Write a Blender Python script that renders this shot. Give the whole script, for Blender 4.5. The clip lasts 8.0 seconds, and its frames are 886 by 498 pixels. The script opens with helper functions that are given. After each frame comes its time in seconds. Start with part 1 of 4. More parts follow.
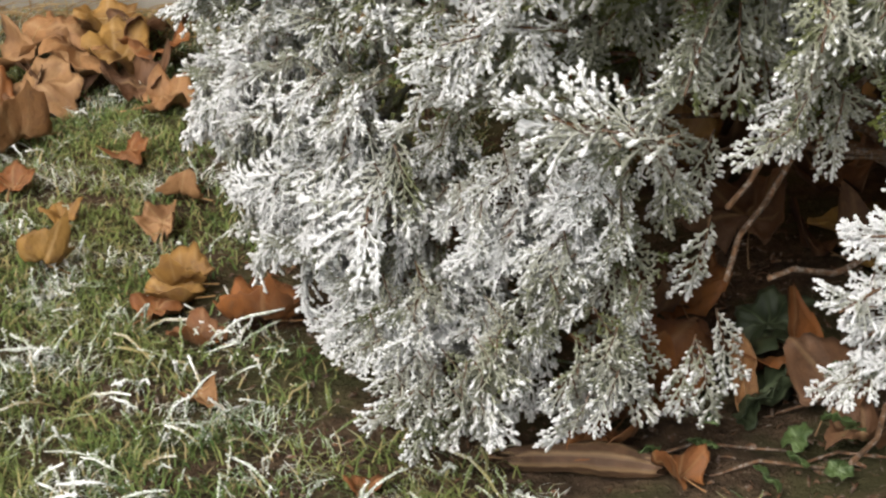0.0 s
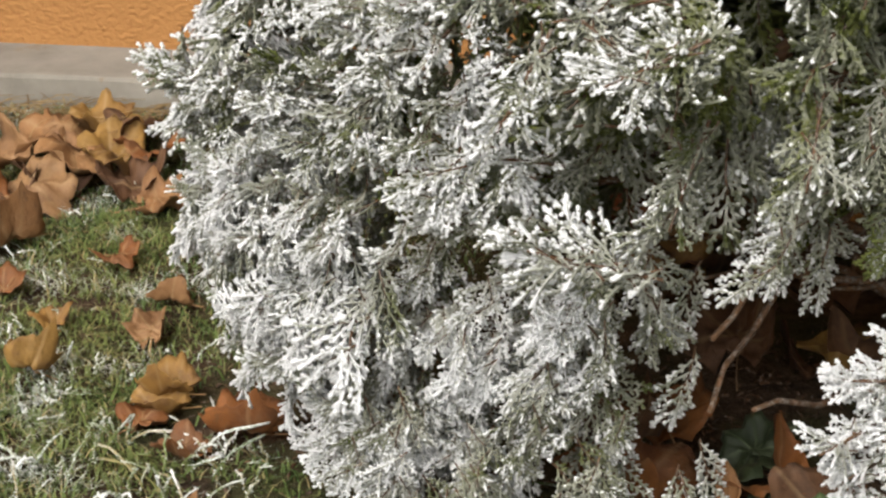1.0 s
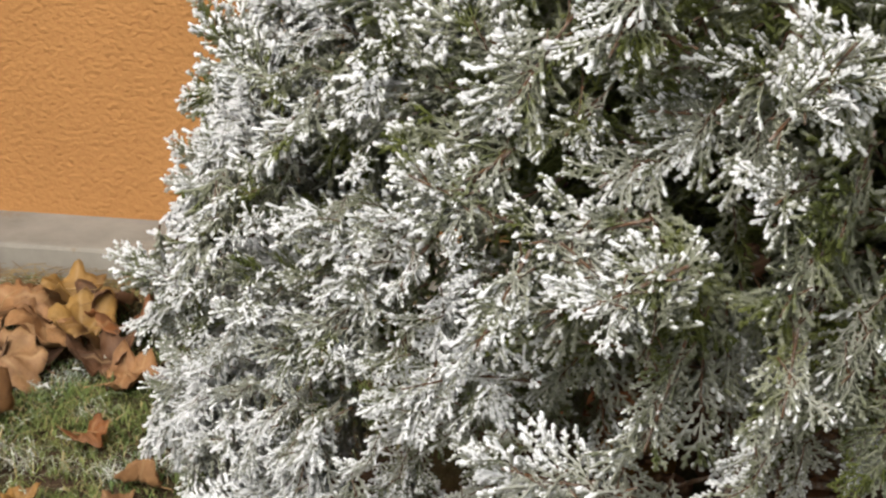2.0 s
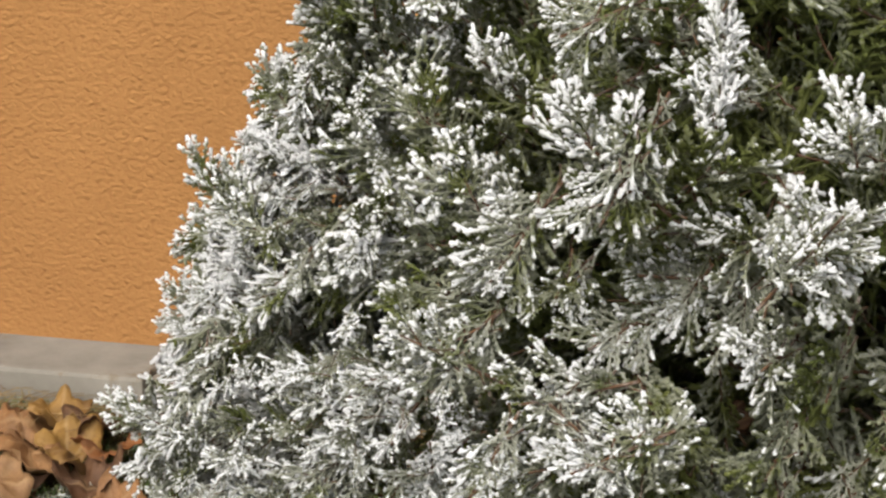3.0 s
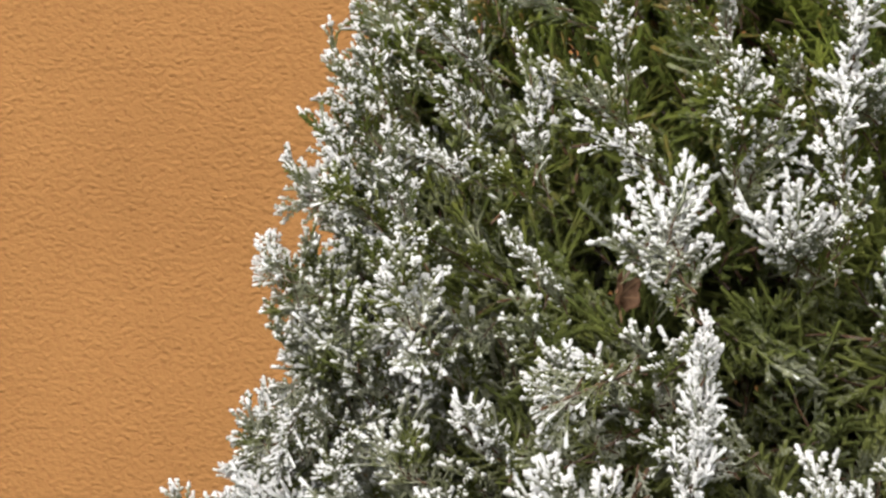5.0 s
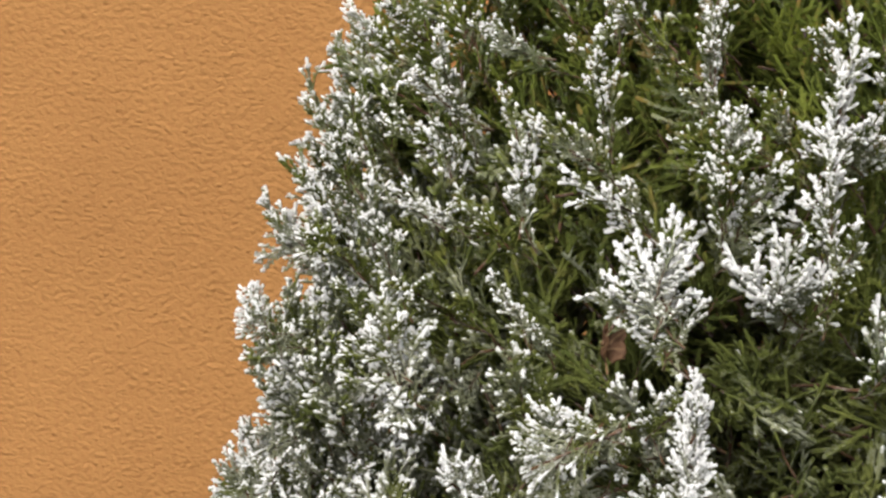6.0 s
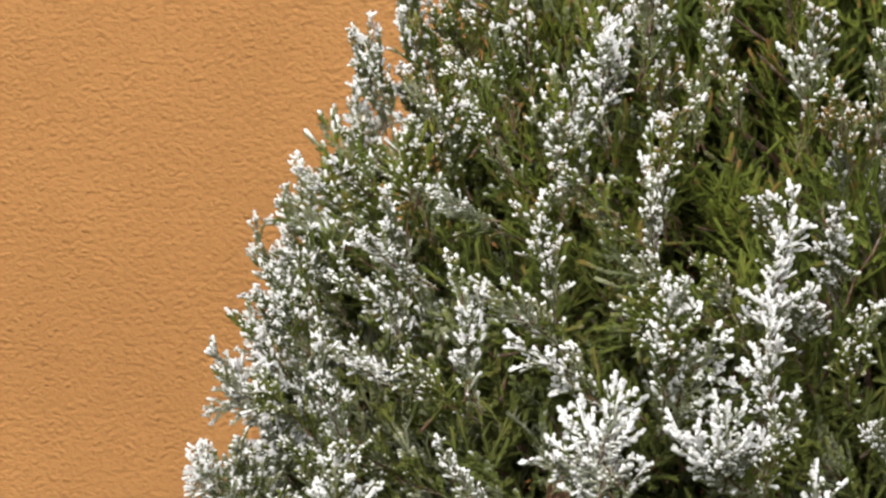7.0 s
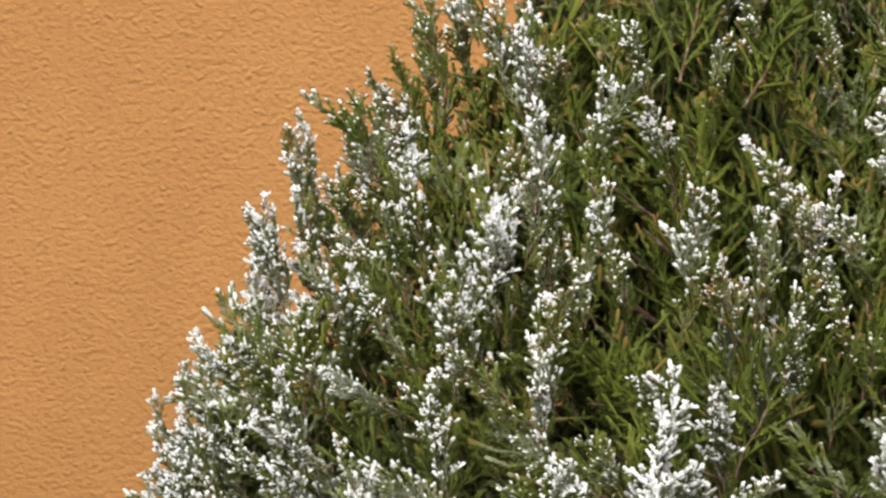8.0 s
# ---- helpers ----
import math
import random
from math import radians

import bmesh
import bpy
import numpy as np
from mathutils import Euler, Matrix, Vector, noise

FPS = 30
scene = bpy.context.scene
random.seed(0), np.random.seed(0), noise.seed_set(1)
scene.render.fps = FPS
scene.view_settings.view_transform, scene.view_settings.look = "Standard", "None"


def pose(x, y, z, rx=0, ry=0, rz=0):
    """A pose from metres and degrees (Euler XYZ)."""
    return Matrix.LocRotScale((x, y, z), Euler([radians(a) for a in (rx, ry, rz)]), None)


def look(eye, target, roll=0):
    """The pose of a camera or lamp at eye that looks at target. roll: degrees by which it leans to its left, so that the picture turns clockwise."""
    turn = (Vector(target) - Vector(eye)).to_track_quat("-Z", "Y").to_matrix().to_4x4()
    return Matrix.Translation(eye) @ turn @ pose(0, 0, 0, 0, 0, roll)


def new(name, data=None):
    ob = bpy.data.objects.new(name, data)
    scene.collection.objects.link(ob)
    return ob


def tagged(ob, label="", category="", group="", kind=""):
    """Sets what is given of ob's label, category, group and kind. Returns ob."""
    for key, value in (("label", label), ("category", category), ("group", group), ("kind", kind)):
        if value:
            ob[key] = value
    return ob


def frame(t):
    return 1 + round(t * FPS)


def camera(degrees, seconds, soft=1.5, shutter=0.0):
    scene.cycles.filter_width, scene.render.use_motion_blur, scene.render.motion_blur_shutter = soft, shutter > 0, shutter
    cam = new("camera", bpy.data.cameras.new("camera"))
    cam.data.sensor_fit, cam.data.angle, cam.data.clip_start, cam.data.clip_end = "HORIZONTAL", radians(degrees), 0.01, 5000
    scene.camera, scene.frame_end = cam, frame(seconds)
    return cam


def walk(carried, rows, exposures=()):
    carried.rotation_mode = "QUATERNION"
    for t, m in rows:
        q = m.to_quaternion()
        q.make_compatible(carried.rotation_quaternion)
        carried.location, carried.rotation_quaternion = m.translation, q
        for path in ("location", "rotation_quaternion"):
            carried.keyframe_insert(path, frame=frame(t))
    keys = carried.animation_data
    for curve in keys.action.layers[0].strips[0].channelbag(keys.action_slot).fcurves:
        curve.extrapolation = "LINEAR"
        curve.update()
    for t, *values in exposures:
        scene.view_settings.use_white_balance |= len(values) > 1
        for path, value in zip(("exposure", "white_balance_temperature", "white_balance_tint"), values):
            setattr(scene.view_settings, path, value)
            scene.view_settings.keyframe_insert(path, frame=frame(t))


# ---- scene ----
# ---- camera and its path ----
cam = camera(20.0, 8.0, soft=2.4)
ROWS = [
    (0, -0.0245, -3.7713, 1.2251, -23.414, 3.063, 3.794),
    (0.5, 0.0000, -3.7534, 1.2377, -22.525, 2.398, 4.512),
    (1, -0.0022, -3.7429, 1.2688, -21.755, 2.049, 4.413),
    (1.5, -0.0061, -3.7261, 1.2988, -20.714, 1.607, 4.311),
    (2, -0.0134, -3.7173, 1.3406, -18.863, 0.763, 4.006),
    (2.2, -0.0114, -3.7128, 1.3539, -18.287, 0.611, 3.915),
    (3.3, -0.0341, -3.7440, 1.4275, -16.058, -0.639, 3.643),
    (3.5, -0.0405, -3.7533, 1.4426, -15.432, -0.963, 3.544),
    (4, -0.0307, -3.7545, 1.4710, -14.003, -0.802, 3.516),
    (4.5, -0.0193, -3.7441, 1.5004, -12.660, -0.677, 3.518),
    (5, -0.0263, -3.7312, 1.5215, -11.458, -1.150, 3.545),
    (5.2, -0.0340, -3.7204, 1.5287, -11.101, -1.184, 3.541),
    (6.3, -0.0741, -3.7099, 1.6084, -12.023, -1.303, 1.725),
    (6.5, -0.0782, -3.7170, 1.6261, -11.611, -1.694, 1.624),
    (7, -0.0721, -3.7349, 1.6596, -9.932, -1.412, 0.902),
    (7.5, -0.0441, -3.7498, 1.6958, -8.349, -1.178, 0.284),
    (8, -0.0188, -3.7561, 1.7217, -7.159, -0.555, -0.436),
]
walk(cam, [(t, pose(x, y, z, 90 + pitch, roll, yaw)) for t, x, y, z, pitch, roll, yaw in ROWS],
     exposures=[(0, 0.96), (2, 0.90), (3.5, 0.84), (5, 0.88), (6.5, 0.92), (8, 1.0)])

# ---- overcast winter daylight ----
SUN_EL, SUN_AZ = 45.0, 198.0     # degrees up, degrees clockwise from +y
world = bpy.data.worlds.new("winter_sky")
scene.world = world
world.use_nodes = True
wn = world.node_tree.nodes
sky = wn.new("ShaderNodeTexSky")
sky.sky_type, sky.sun_disc = "NISHITA", False
sky.sun_elevation, sky.sun_rotation = radians(SUN_EL), radians(SUN_AZ)
sky.air_density, sky.dust_density, sky.ozone_density = 1.0, 4.0, 1.0
soft_sky = wn.new("ShaderNodeHueSaturation")
soft_sky.inputs["Saturation"].default_value = 0.25
world.node_tree.links.new(sky.outputs[0], soft_sky.inputs["Color"])
world.node_tree.links.new(soft_sky.outputs[0], wn["Background"].inputs[0])
wn["Background"].inputs[1].default_value = 0.135
sun = new("sun", bpy.data.lights.new("sun", "SUN"))
sun.data.energy, sun.data.angle, sun.data.color = 1.6, radians(35), (1.0, 0.965, 0.92)
az, el = radians(SUN_AZ), radians(SUN_EL)
sun.matrix_world = look((math.sin(az) * math.cos(el) * 20, math.cos(az) * math.cos(el) * 20, math.sin(el) * 20), (0, 0, 0))


# ---- materials ----
class Shade:
    """A node material: short calls to add nodes and link them."""

    def __init__(self, name, rough=0.8, spec=0.3):
        self.mat = bpy.data.materials.new(name)
        self.mat.use_nodes = True
        self.nodes, self.links = self.mat.node_tree.nodes, self.mat.node_tree.links
        self.bsdf = self.nodes["Principled BSDF"]
        self.bsdf.inputs["Roughness"].default_value = rough
        self.bsdf.inputs["Specular IOR Level"].default_value = spec

    def put(self, socket, value):
        if isinstance(value, bpy.types.NodeSocket):
            self.links.new(value, socket)
        elif value is not None:
            socket.default_value = value

    def coords(self, kind="Object", scale=(1, 1, 1)):
        c = self.nodes.new("ShaderNodeTexCoord")
        m = self.nodes.new("ShaderNodeMapping")
        m.inputs["Scale"].default_value = scale
        self.links.new(c.outputs[kind], m.inputs["Vector"])
        return m.outputs[0]

    def place(self):
        return self.nodes.new("ShaderNodeNewGeometry").outputs["Position"]

    def noise(self, vector, scale, detail=3.0, rough=0.55):
        n = self.nodes.new("ShaderNodeTexNoise")
        n.inputs["Scale"].default_value, n.inputs["Detail"].default_value = scale, detail
        n.inputs["Roughness"].default_value = rough
        self.links.new(vector, n.inputs["Vector"])
        return n.outputs["Fac"]

    def cells(self, vector, scale, feature="F1"):
        n = self.nodes.new("ShaderNodeTexVoronoi")
        n.feature = feature
        n.inputs["Scale"].default_value = scale
        self.links.new(vector, n.inputs["Vector"])
        return n.outputs["Distance"]

    def maths(self, op, a, b=None, clamp=False):
        n = self.nodes.new("ShaderNodeMath")
        n.operation, n.use_clamp = op, clamp
        self.put(n.inputs[0], a)
        self.put(n.inputs[1], b)
        return n.outputs[0]

    def span(self, value, a, b, c=0.0, d=1.0, smooth=False):
        n = self.nodes.new("ShaderNodeMapRange")
        n.interpolation_type = "SMOOTHSTEP" if smooth else "LINEAR"
        self.put(n.inputs["Value"], value)
        for key, v in (("From Min", a), ("From Max", b), ("To Min", c), ("To Max", d)):
            n.inputs[key].default_value = v
        return n.outputs[0]

    def mix(self, fac, a, b, blend="MIX"):
        n = self.nodes.new("ShaderNodeMix")
        n.data_type, n.blend_type = "RGBA", blend
        self.put(n.inputs["Factor"], fac)
        self.put(n.inputs[6], (*a, 1) if isinstance(a, tuple) else a)
        self.put(n.inputs[7], (*b, 1) if isinstance(b, tuple) else b)
        return n.outputs[2]

    def attribute(self, name):
        n = self.nodes.new("ShaderNodeAttribute")
        n.attribute_name = name
        return n.outputs["Fac"]

    def random(self):
        return self.nodes.new("ShaderNodeObjectInfo").outputs["Random"]

    def bump(self, height, distance, strength=1.0):
        n = self.nodes.new("ShaderNodeBump")
        n.inputs["Strength"].default_value, n.inputs["Distance"].default_value = strength, distance
        self.links.new(height, n.inputs["Height"])
        self.links.new(n.outputs[0], self.bsdf.inputs["Normal"])

    def thin(self, share, colour):
        """Lets a share of the light through, as leaves and rime do."""
        t, m = self.nodes.new("ShaderNodeBsdfTranslucent"), self.nodes.new("ShaderNodeMixShader")
        out = self.nodes["Material Output"]
        self.put(t.inputs["Color"], colour)
        m.inputs[0].default_value = share
        self.links.new(self.bsdf.outputs[0], m.inputs[1])
        self.links.new(t.outputs[0], m.inputs[2])
        self.links.new(m.outputs[0], out.inputs["Surface"])

    def colour(self, value):
        self.put(self.bsdf.inputs["Base Color"], (*value, 1) if isinstance(value, tuple) else value)
        return self.mat


def plaster_material():
    s = Shade("ochre_plaster", 0.9, 0.2)
    v = s.coords("Object", (1.0, 1.0, 1.3))
    grains = s.noise(v, 100, 2.5, 0.55)
    coarse = s.noise(v, 34, 2, 0.5)
    pits = s.span(s.cells(v, 80), 0.05, 0.55, 1.0, 0.0, True)
    height = s.maths("ADD", grains, s.maths("ADD", s.maths("MULTIPLY", coarse, 0.3), s.maths("MULTIPLY", pits, 0.25)))
    s.bump(height, 0.0070, 0.68)
    wide = s.noise(s.coords("Object"), 1.7, 4, 0.6)
    c = s.mix(s.span(wide, 0.3, 0.7), (0.258, 0.122, 0.0395), (0.310, 0.150, 0.050))
    c = s.mix(s.span(grains, 0.34, 0.48, 0.36, 0.0), c, (0.22, 0.094, 0.029))
    return s.colour(c)


def concrete_material():
    s = Shade("worn_concrete", 0.9, 0.2)
    v = s.coords("Object")
    fine, blot = s.noise(v, 120, 4, 0.7), s.noise(v, 9, 4, 0.6)
    s.bump(s.maths("ADD", fine, s.maths("MULTIPLY", blot, 0.8)), 0.003, 0.6)
    c = s.mix(s.span(blot, 0.3, 0.7), (0.145, 0.130, 0.105), (0.235, 0.212, 0.175))
    c = s.mix(s.span(s.noise(v, 14, 5, 0.7), 0.58, 0.68, 0.0, 0.7, True), c, (0.17, 0.13, 0.085))
    c = s.mix(s.span(s.noise(v, 3.5, 5, 0.75), 0.52, 0.70, 0.0, 0.55, True), c, (0.10, 0.085, 0.055))
    return s.colour(s.mix(s.span(fine, 0.55, 0.75, 0, 0.35), c, (0.25, 0.22, 0.18)))


def soil_material():
    s = Shade("lawn_soil", 1.0, 0.1)
    v = s.coords("Object")
    fine, mid, wide = s.noise(v, 160, 4, 0.7), s.noise(v, 30, 4, 0.65), s.noise(v, 5, 3, 0.6)
    s.bump(s.maths("ADD", fine, s.maths("MULTIPLY", mid, 2.0)), 0.012, 0.9)
    c = s.mix(s.span(mid, 0.35, 0.65), (0.032, 0.021, 0.013), (0.092, 0.060, 0.036))
    c = s.mix(s.span(wide, 0.42, 0.6, 0.0, 0.55, True), c, (0.045, 0.055, 0.018))
    reach = s.nodes.new("ShaderNodeVectorMath")          # closed turf away from the bed under the shrub
    reach.operation = "DISTANCE"
    s.links.new(v, reach.inputs[0])
    reach.inputs[1].default_value = (-0.2, -0.9, 0.0)
    turf = s.mix(s.span(mid, 0.3, 0.7), (0.050, 0.070, 0.018), (0.120, 0.135, 0.045))
    c = s.mix(s.span(s.maths("ADD", reach.outputs["Value"], s.span(wide, 0.3, 0.7, -0.35, 0.35)), 1.2, 1.8, 0.0, 0.85, True), c, turf)
    return s.colour(s.mix(s.span(fine, 0.62, 0.74, 0.0, 0.6), c, (0.30, 0.24, 0.16)))


def foliage_material():
    """Scale-leaf cords: green inside, rime on tips and upper sides, thicker low on the shrub."""
    s = Shade("rimed_foliage", 0.75, 0.25)
    p = s.place()
    tip = s.attribute("tip")
    rime = s.attribute("rime")
    geo = s.nodes.new("ShaderNodeNewGeometry")
    xyz = s.nodes.new("ShaderNodeSeparateXYZ")
    s.links.new(geo.outputs["Normal"], xyz.inputs[0])
    up = s.maths("MULTIPLY", xyz.outputs[2], 0.22)
    pos = s.nodes.new("ShaderNodeSeparateXYZ")
    s.links.new(p, pos.inputs[0])
    crystals, patch = s.noise(p, 170, 4, 0.7), s.noise(p, 9, 3, 0.6)
    total = s.maths("ADD", tip, up)
    total = s.maths("ADD", total, s.span(crystals, 0.3, 0.7, -0.14, 0.14))
    total = s.maths("ADD", total, s.span(patch, 0.3, 0.7, -0.27, 0.27))
    total = s.maths("ADD", total, rime)
    total = s.maths("ADD", total, s.span(pos.outputs[2], 0.30, 0.95, 0.12, 0.0))
    thick = s.span(total, 0.50, 0.84, 0.0, 1.0, True)
    thin = s.maths("ADD", s.span(pos.outputs[2], 0.40, 1.20, 0.54, 0.20), s.span(patch, 0.3, 0.7, -0.22, 0.20))
    thin = s.maths("ADD", thin, s.maths("ADD", s.maths("MULTIPLY", rime, 0.35), s.span(crystals, 0.35, 0.65, -0.12, 0.12)), True)
    thin = s.maths("SUBTRACT", thin, s.span(s.noise(p, 24, 3, 0.6), 0.46, 0.62, 0.0, 0.34, True), True)
    frost = s.maths("MAXIMUM", thin, thick)
    green = s.mix(s.span(s.noise(p, 14, 3, 0.6), 0.35, 0.65), (0.090, 0.122, 0.018), (0.185, 0.218, 0.026))
    green = s.mix(s.span(s.noise(p, 60, 2, 0.5), 0.6, 0.72, 0.0, 0.45), green, (0.20, 0.13, 0.045))
    grey = s.mix(s.span(s.noise(p, 14, 3, 0.6), 0.35, 0.65), (0.088, 0.105, 0.024), (0.165, 0.180, 0.045))
    green = s.mix(s.span(pos.outputs[2], 0.90, 1.30), grey, green)          # blue-green low down, olive higher up
    buds = s.maths("MULTIPLY", s.span(s.noise(p, 26, 3, 0.6), 0.50, 0.62), s.span(tip, 0.25, 0.55))
    buds = s.maths("MULTIPLY", buds, s.span(pos.outputs[2], 1.05, 1.40, 0.0, 0.8))
    green = s.mix(buds, green, (0.36, 0.19, 0.060))
    s.bump(s.maths("ADD", crystals, s.noise(p, 700, 2, 0.6)), 0.003, 0.8)
    c = s.mix(frost, green, s.mix(thick, (0.76, 0.745, 0.685), (0.95, 0.945, 0.935)))
    s.thin(0.36, c)
    return s.colour(c)


def twig_material():
    s = Shade("rust_brown_twig", 0.85, 0.2)
    p = s.place()
    grain = s.noise(p, 90, 4, 0.65)
    s.bump(grain, 0.004, 0.8)
    c = s.mix(s.span(grain, 0.35, 0.65), (0.045, 0.027, 0.015), (0.120, 0.060, 0.028))
    return s.colour(s.mix(s.span(s.noise(p, 130, 3, 0.7), 0.45, 0.75, 0.0, 0.35, True), c, (0.42, 0.41, 0.38)))


def bark_material():
    s = Shade("dark_bark", 0.95, 0.1)
    v = s.coords("Object", (1, 1, 0.25))
    grain = s.noise(v, 70, 4, 0.7)
    s.bump(grain, 0.01, 1.0)
    return s.colour(s.mix(s.span(grain, 0.35, 0.65), (0.030, 0.020, 0.014), (0.10, 0.060, 0.038)))


def grass_material(name, frosted):
    s = Shade(name, 0.7, 0.3)
    p = s.place()
    tip = s.attribute("tip")
    wide = s.noise(p, 9, 3, 0.6)
    isle = s.nodes.new("ShaderNodeNewGeometry").outputs["Random Per Island"]
    green = s.mix(isle, (0.040, 0.076, 0.014), (0.120, 0.152, 0.035))
    green = s.mix(s.span(isle, 0.70, 0.95), green, (0.24, 0.185, 0.085))
    green = s.mix(s.span(s.noise(p, 3.5, 3, 0.6), 0.45, 0.65, 0.0, 0.38), green, (0.19, 0.18, 0.055))
    crystals = s.noise(p, 420, 3, 0.7)
    total = s.maths("ADD", s.maths("MULTIPLY", tip, 0.35), s.maths("MULTIPLY", crystals, 0.8))
    total = s.maths("ADD", total, s.span(wide, 0.35, 0.7, -0.2, 0.2))
    low, high = (0.50, 0.95) if frosted else (0.60, 0.95)
    s.bump(crystals, 0.002, 0.7)
    return s.colour(s.mix(s.span(total, low, high, 0.0, 1.0 if frosted else 0.75, True), green, (0.84, 0.845, 0.83)))


def dead_leaf_material(name, dark, light, spot):
    s = Shade(name, 0.7, 0.3)
    v = s.coords("Object")
    rnd = s.random()
    wide, fine = s.noise(v, 22, 4, 0.6), s.noise(v, 160, 3, 0.6)
    s.bump(s.maths("ADD", fine, s.maths("MULTIPLY", wide, 2)), 0.002, 0.7)
    c = s.mix(s.span(wide, 0.3, 0.7), dark, light)
    c = s.mix(s.maths("MULTIPLY", rnd, 0.5), c, spot)
    c = s.mix(s.span(s.noise(v, 45, 4, 0.7), 0.52, 0.68, 0.0, 0.7), c, (0.085, 0.040, 0.018))
    c = s.mix(s.span(s.noise(s.place(), 16, 4, 0.65), 0.48, 0.66, 0.0, 0.55, True), c, (0.12, 0.062, 0.03))
    rib = s.attribute("tip")
    return s.colour(s.mix(s.span(rib, 0.3, 0.9, 0.0, 0.35), c, (0.30, 0.20, 0.10)))


def ivy_material(name, dark, light):
    s = Shade(name, 0.6, 0.35)
    v = s.coords("Object")
    s.bump(s.noise(v, 90, 3, 0.6), 0.002, 0.5)
    c = s.mix(s.span(s.noise(v, 20, 3, 0.6), 0.35, 0.65), dark, light)
    return s.colour(s.mix(s.span(s.attribute("tip"), 0.4, 0.9, 0.0, 0.5), c, (0.14, 0.17, 0.09)))


PLASTER, CONCRETE, SOIL = plaster_material(), concrete_material(), soil_material()
FOLIAGE, TWIG, BARK = foliage_material(), twig_material(), bark_material()
GRASS, FROSTED_GRASS = grass_material("lawn_green", False), grass_material("frosted_blades", True)
LEAF_TAN = dead_leaf_material("tan_leaf", (0.12, 0.060, 0.024), (0.27, 0.150, 0.064), (0.21, 0.085, 0.024))
LEAF_RUST = dead_leaf_material("rust_leaf", (0.075, 0.024, 0.006), (0.22, 0.078, 0.016), (0.13, 0.050, 0.015))
LEAF_OCHRE = dead_leaf_material("ochre_leaf", (0.11, 0.060, 0.013), (0.27, 0.150, 0.036), (0.20, 0.095, 0.02))
LEAF_ROLL = dead_leaf_material("brown_leaf", (0.040, 0.022, 0.012), (0.095, 0.052, 0.027), (0.065, 0.032, 0.016))
# dark leaf brown; in the litter it also stands in for shade
LEAF_DARK = dead_leaf_material("dark_brown_leaf", (0.035, 0.018, 0.009), (0.12, 0.055, 0.022), (0.07, 0.03, 0.012))
IVY = ivy_material("ivy_green", (0.016, 0.024, 0.010), (0.036, 0.046, 0.020))
WEED = ivy_material("weed_green", (0.026, 0.046, 0.011), (0.062, 0.092, 0.026))


def straw_material():
    s = Shade("dead_straw", 0.85, 0.2)
    isle = s.nodes.new("ShaderNodeNewGeometry").outputs["Random Per Island"]
    c = s.mix(isle, (0.13, 0.075, 0.032), (0.34, 0.24, 0.11))
    s.bump(s.noise(s.place(), 300, 2, 0.6), 0.001, 0.5)
    return s.colour(s.mix(s.span(s.noise(s.place(), 60, 3, 0.6), 0.4, 0.6, 0.0, 0.4), c, (0.10, 0.06, 0.03)))


STRAW = straw_material()


# ---- mesh helpers ----
class Soup:
    """Gathers vertices, faces (3 or 4 corners) and a value per vertex; makes one mesh of them."""

    def __init__(self):
        self.v, self.loops, self.sizes, self.tip, self.slot, self.n = [], [], [], [], [], 0

    def add(self, verts, faces, tip, slot=0):
        """faces: an int array with 3 or 4 columns."""
        faces = np.asarray(faces)
        self.v.append(verts)
        self.loops.append((faces + self.n).ravel())
        self.sizes.append(np.full(len(faces), faces.shape[1]))
        self.slot.append(np.full(len(faces), slot))
        self.tip.append(np.broadcast_to(tip, (len(verts),)))
        self.n += len(verts)

    def arrays(self):
        return (np.concatenate(self.v), np.concatenate(self.loops), np.concatenate(self.sizes),
                np.concatenate(self.tip), np.concatenate(self.slot))


def mesh_from(name, packed, materials, rime=None, smooth=True):
    v, loops, sizes, tip, slot = packed
    me = bpy.data.meshes.new(name)
    me.vertices.add(len(v))
    me.vertices.foreach_set("co", np.asarray(v, np.float32).ravel())
    me.loops.add(len(loops))
    me.loops.foreach_set("vertex_index", np.asarray(loops, np.int32))
    me.polygons.add(len(sizes))
    me.polygons.foreach_set("loop_start", np.asarray(np.cumsum(sizes) - sizes, np.int32))
    me.polygons.foreach_set("material_index", np.asarray(slot, np.int32))
    me.polygons.foreach_set("use_smooth", np.full(len(sizes), smooth))
    a = me.attributes.new("tip", "FLOAT", "POINT")
    a.data.foreach_set("value", np.asarray(tip, np.float32))
    if rime is not None:
        b = me.attributes.new("rime", "FLOAT", "POINT")
        b.data.foreach_set("value", np.asarray(np.broadcast_to(rime, (len(v),)), np.float32))
    for m in materials:
        me.materials.append(m)
    me.update(calc_edges=True)
    me.validate()
    return me


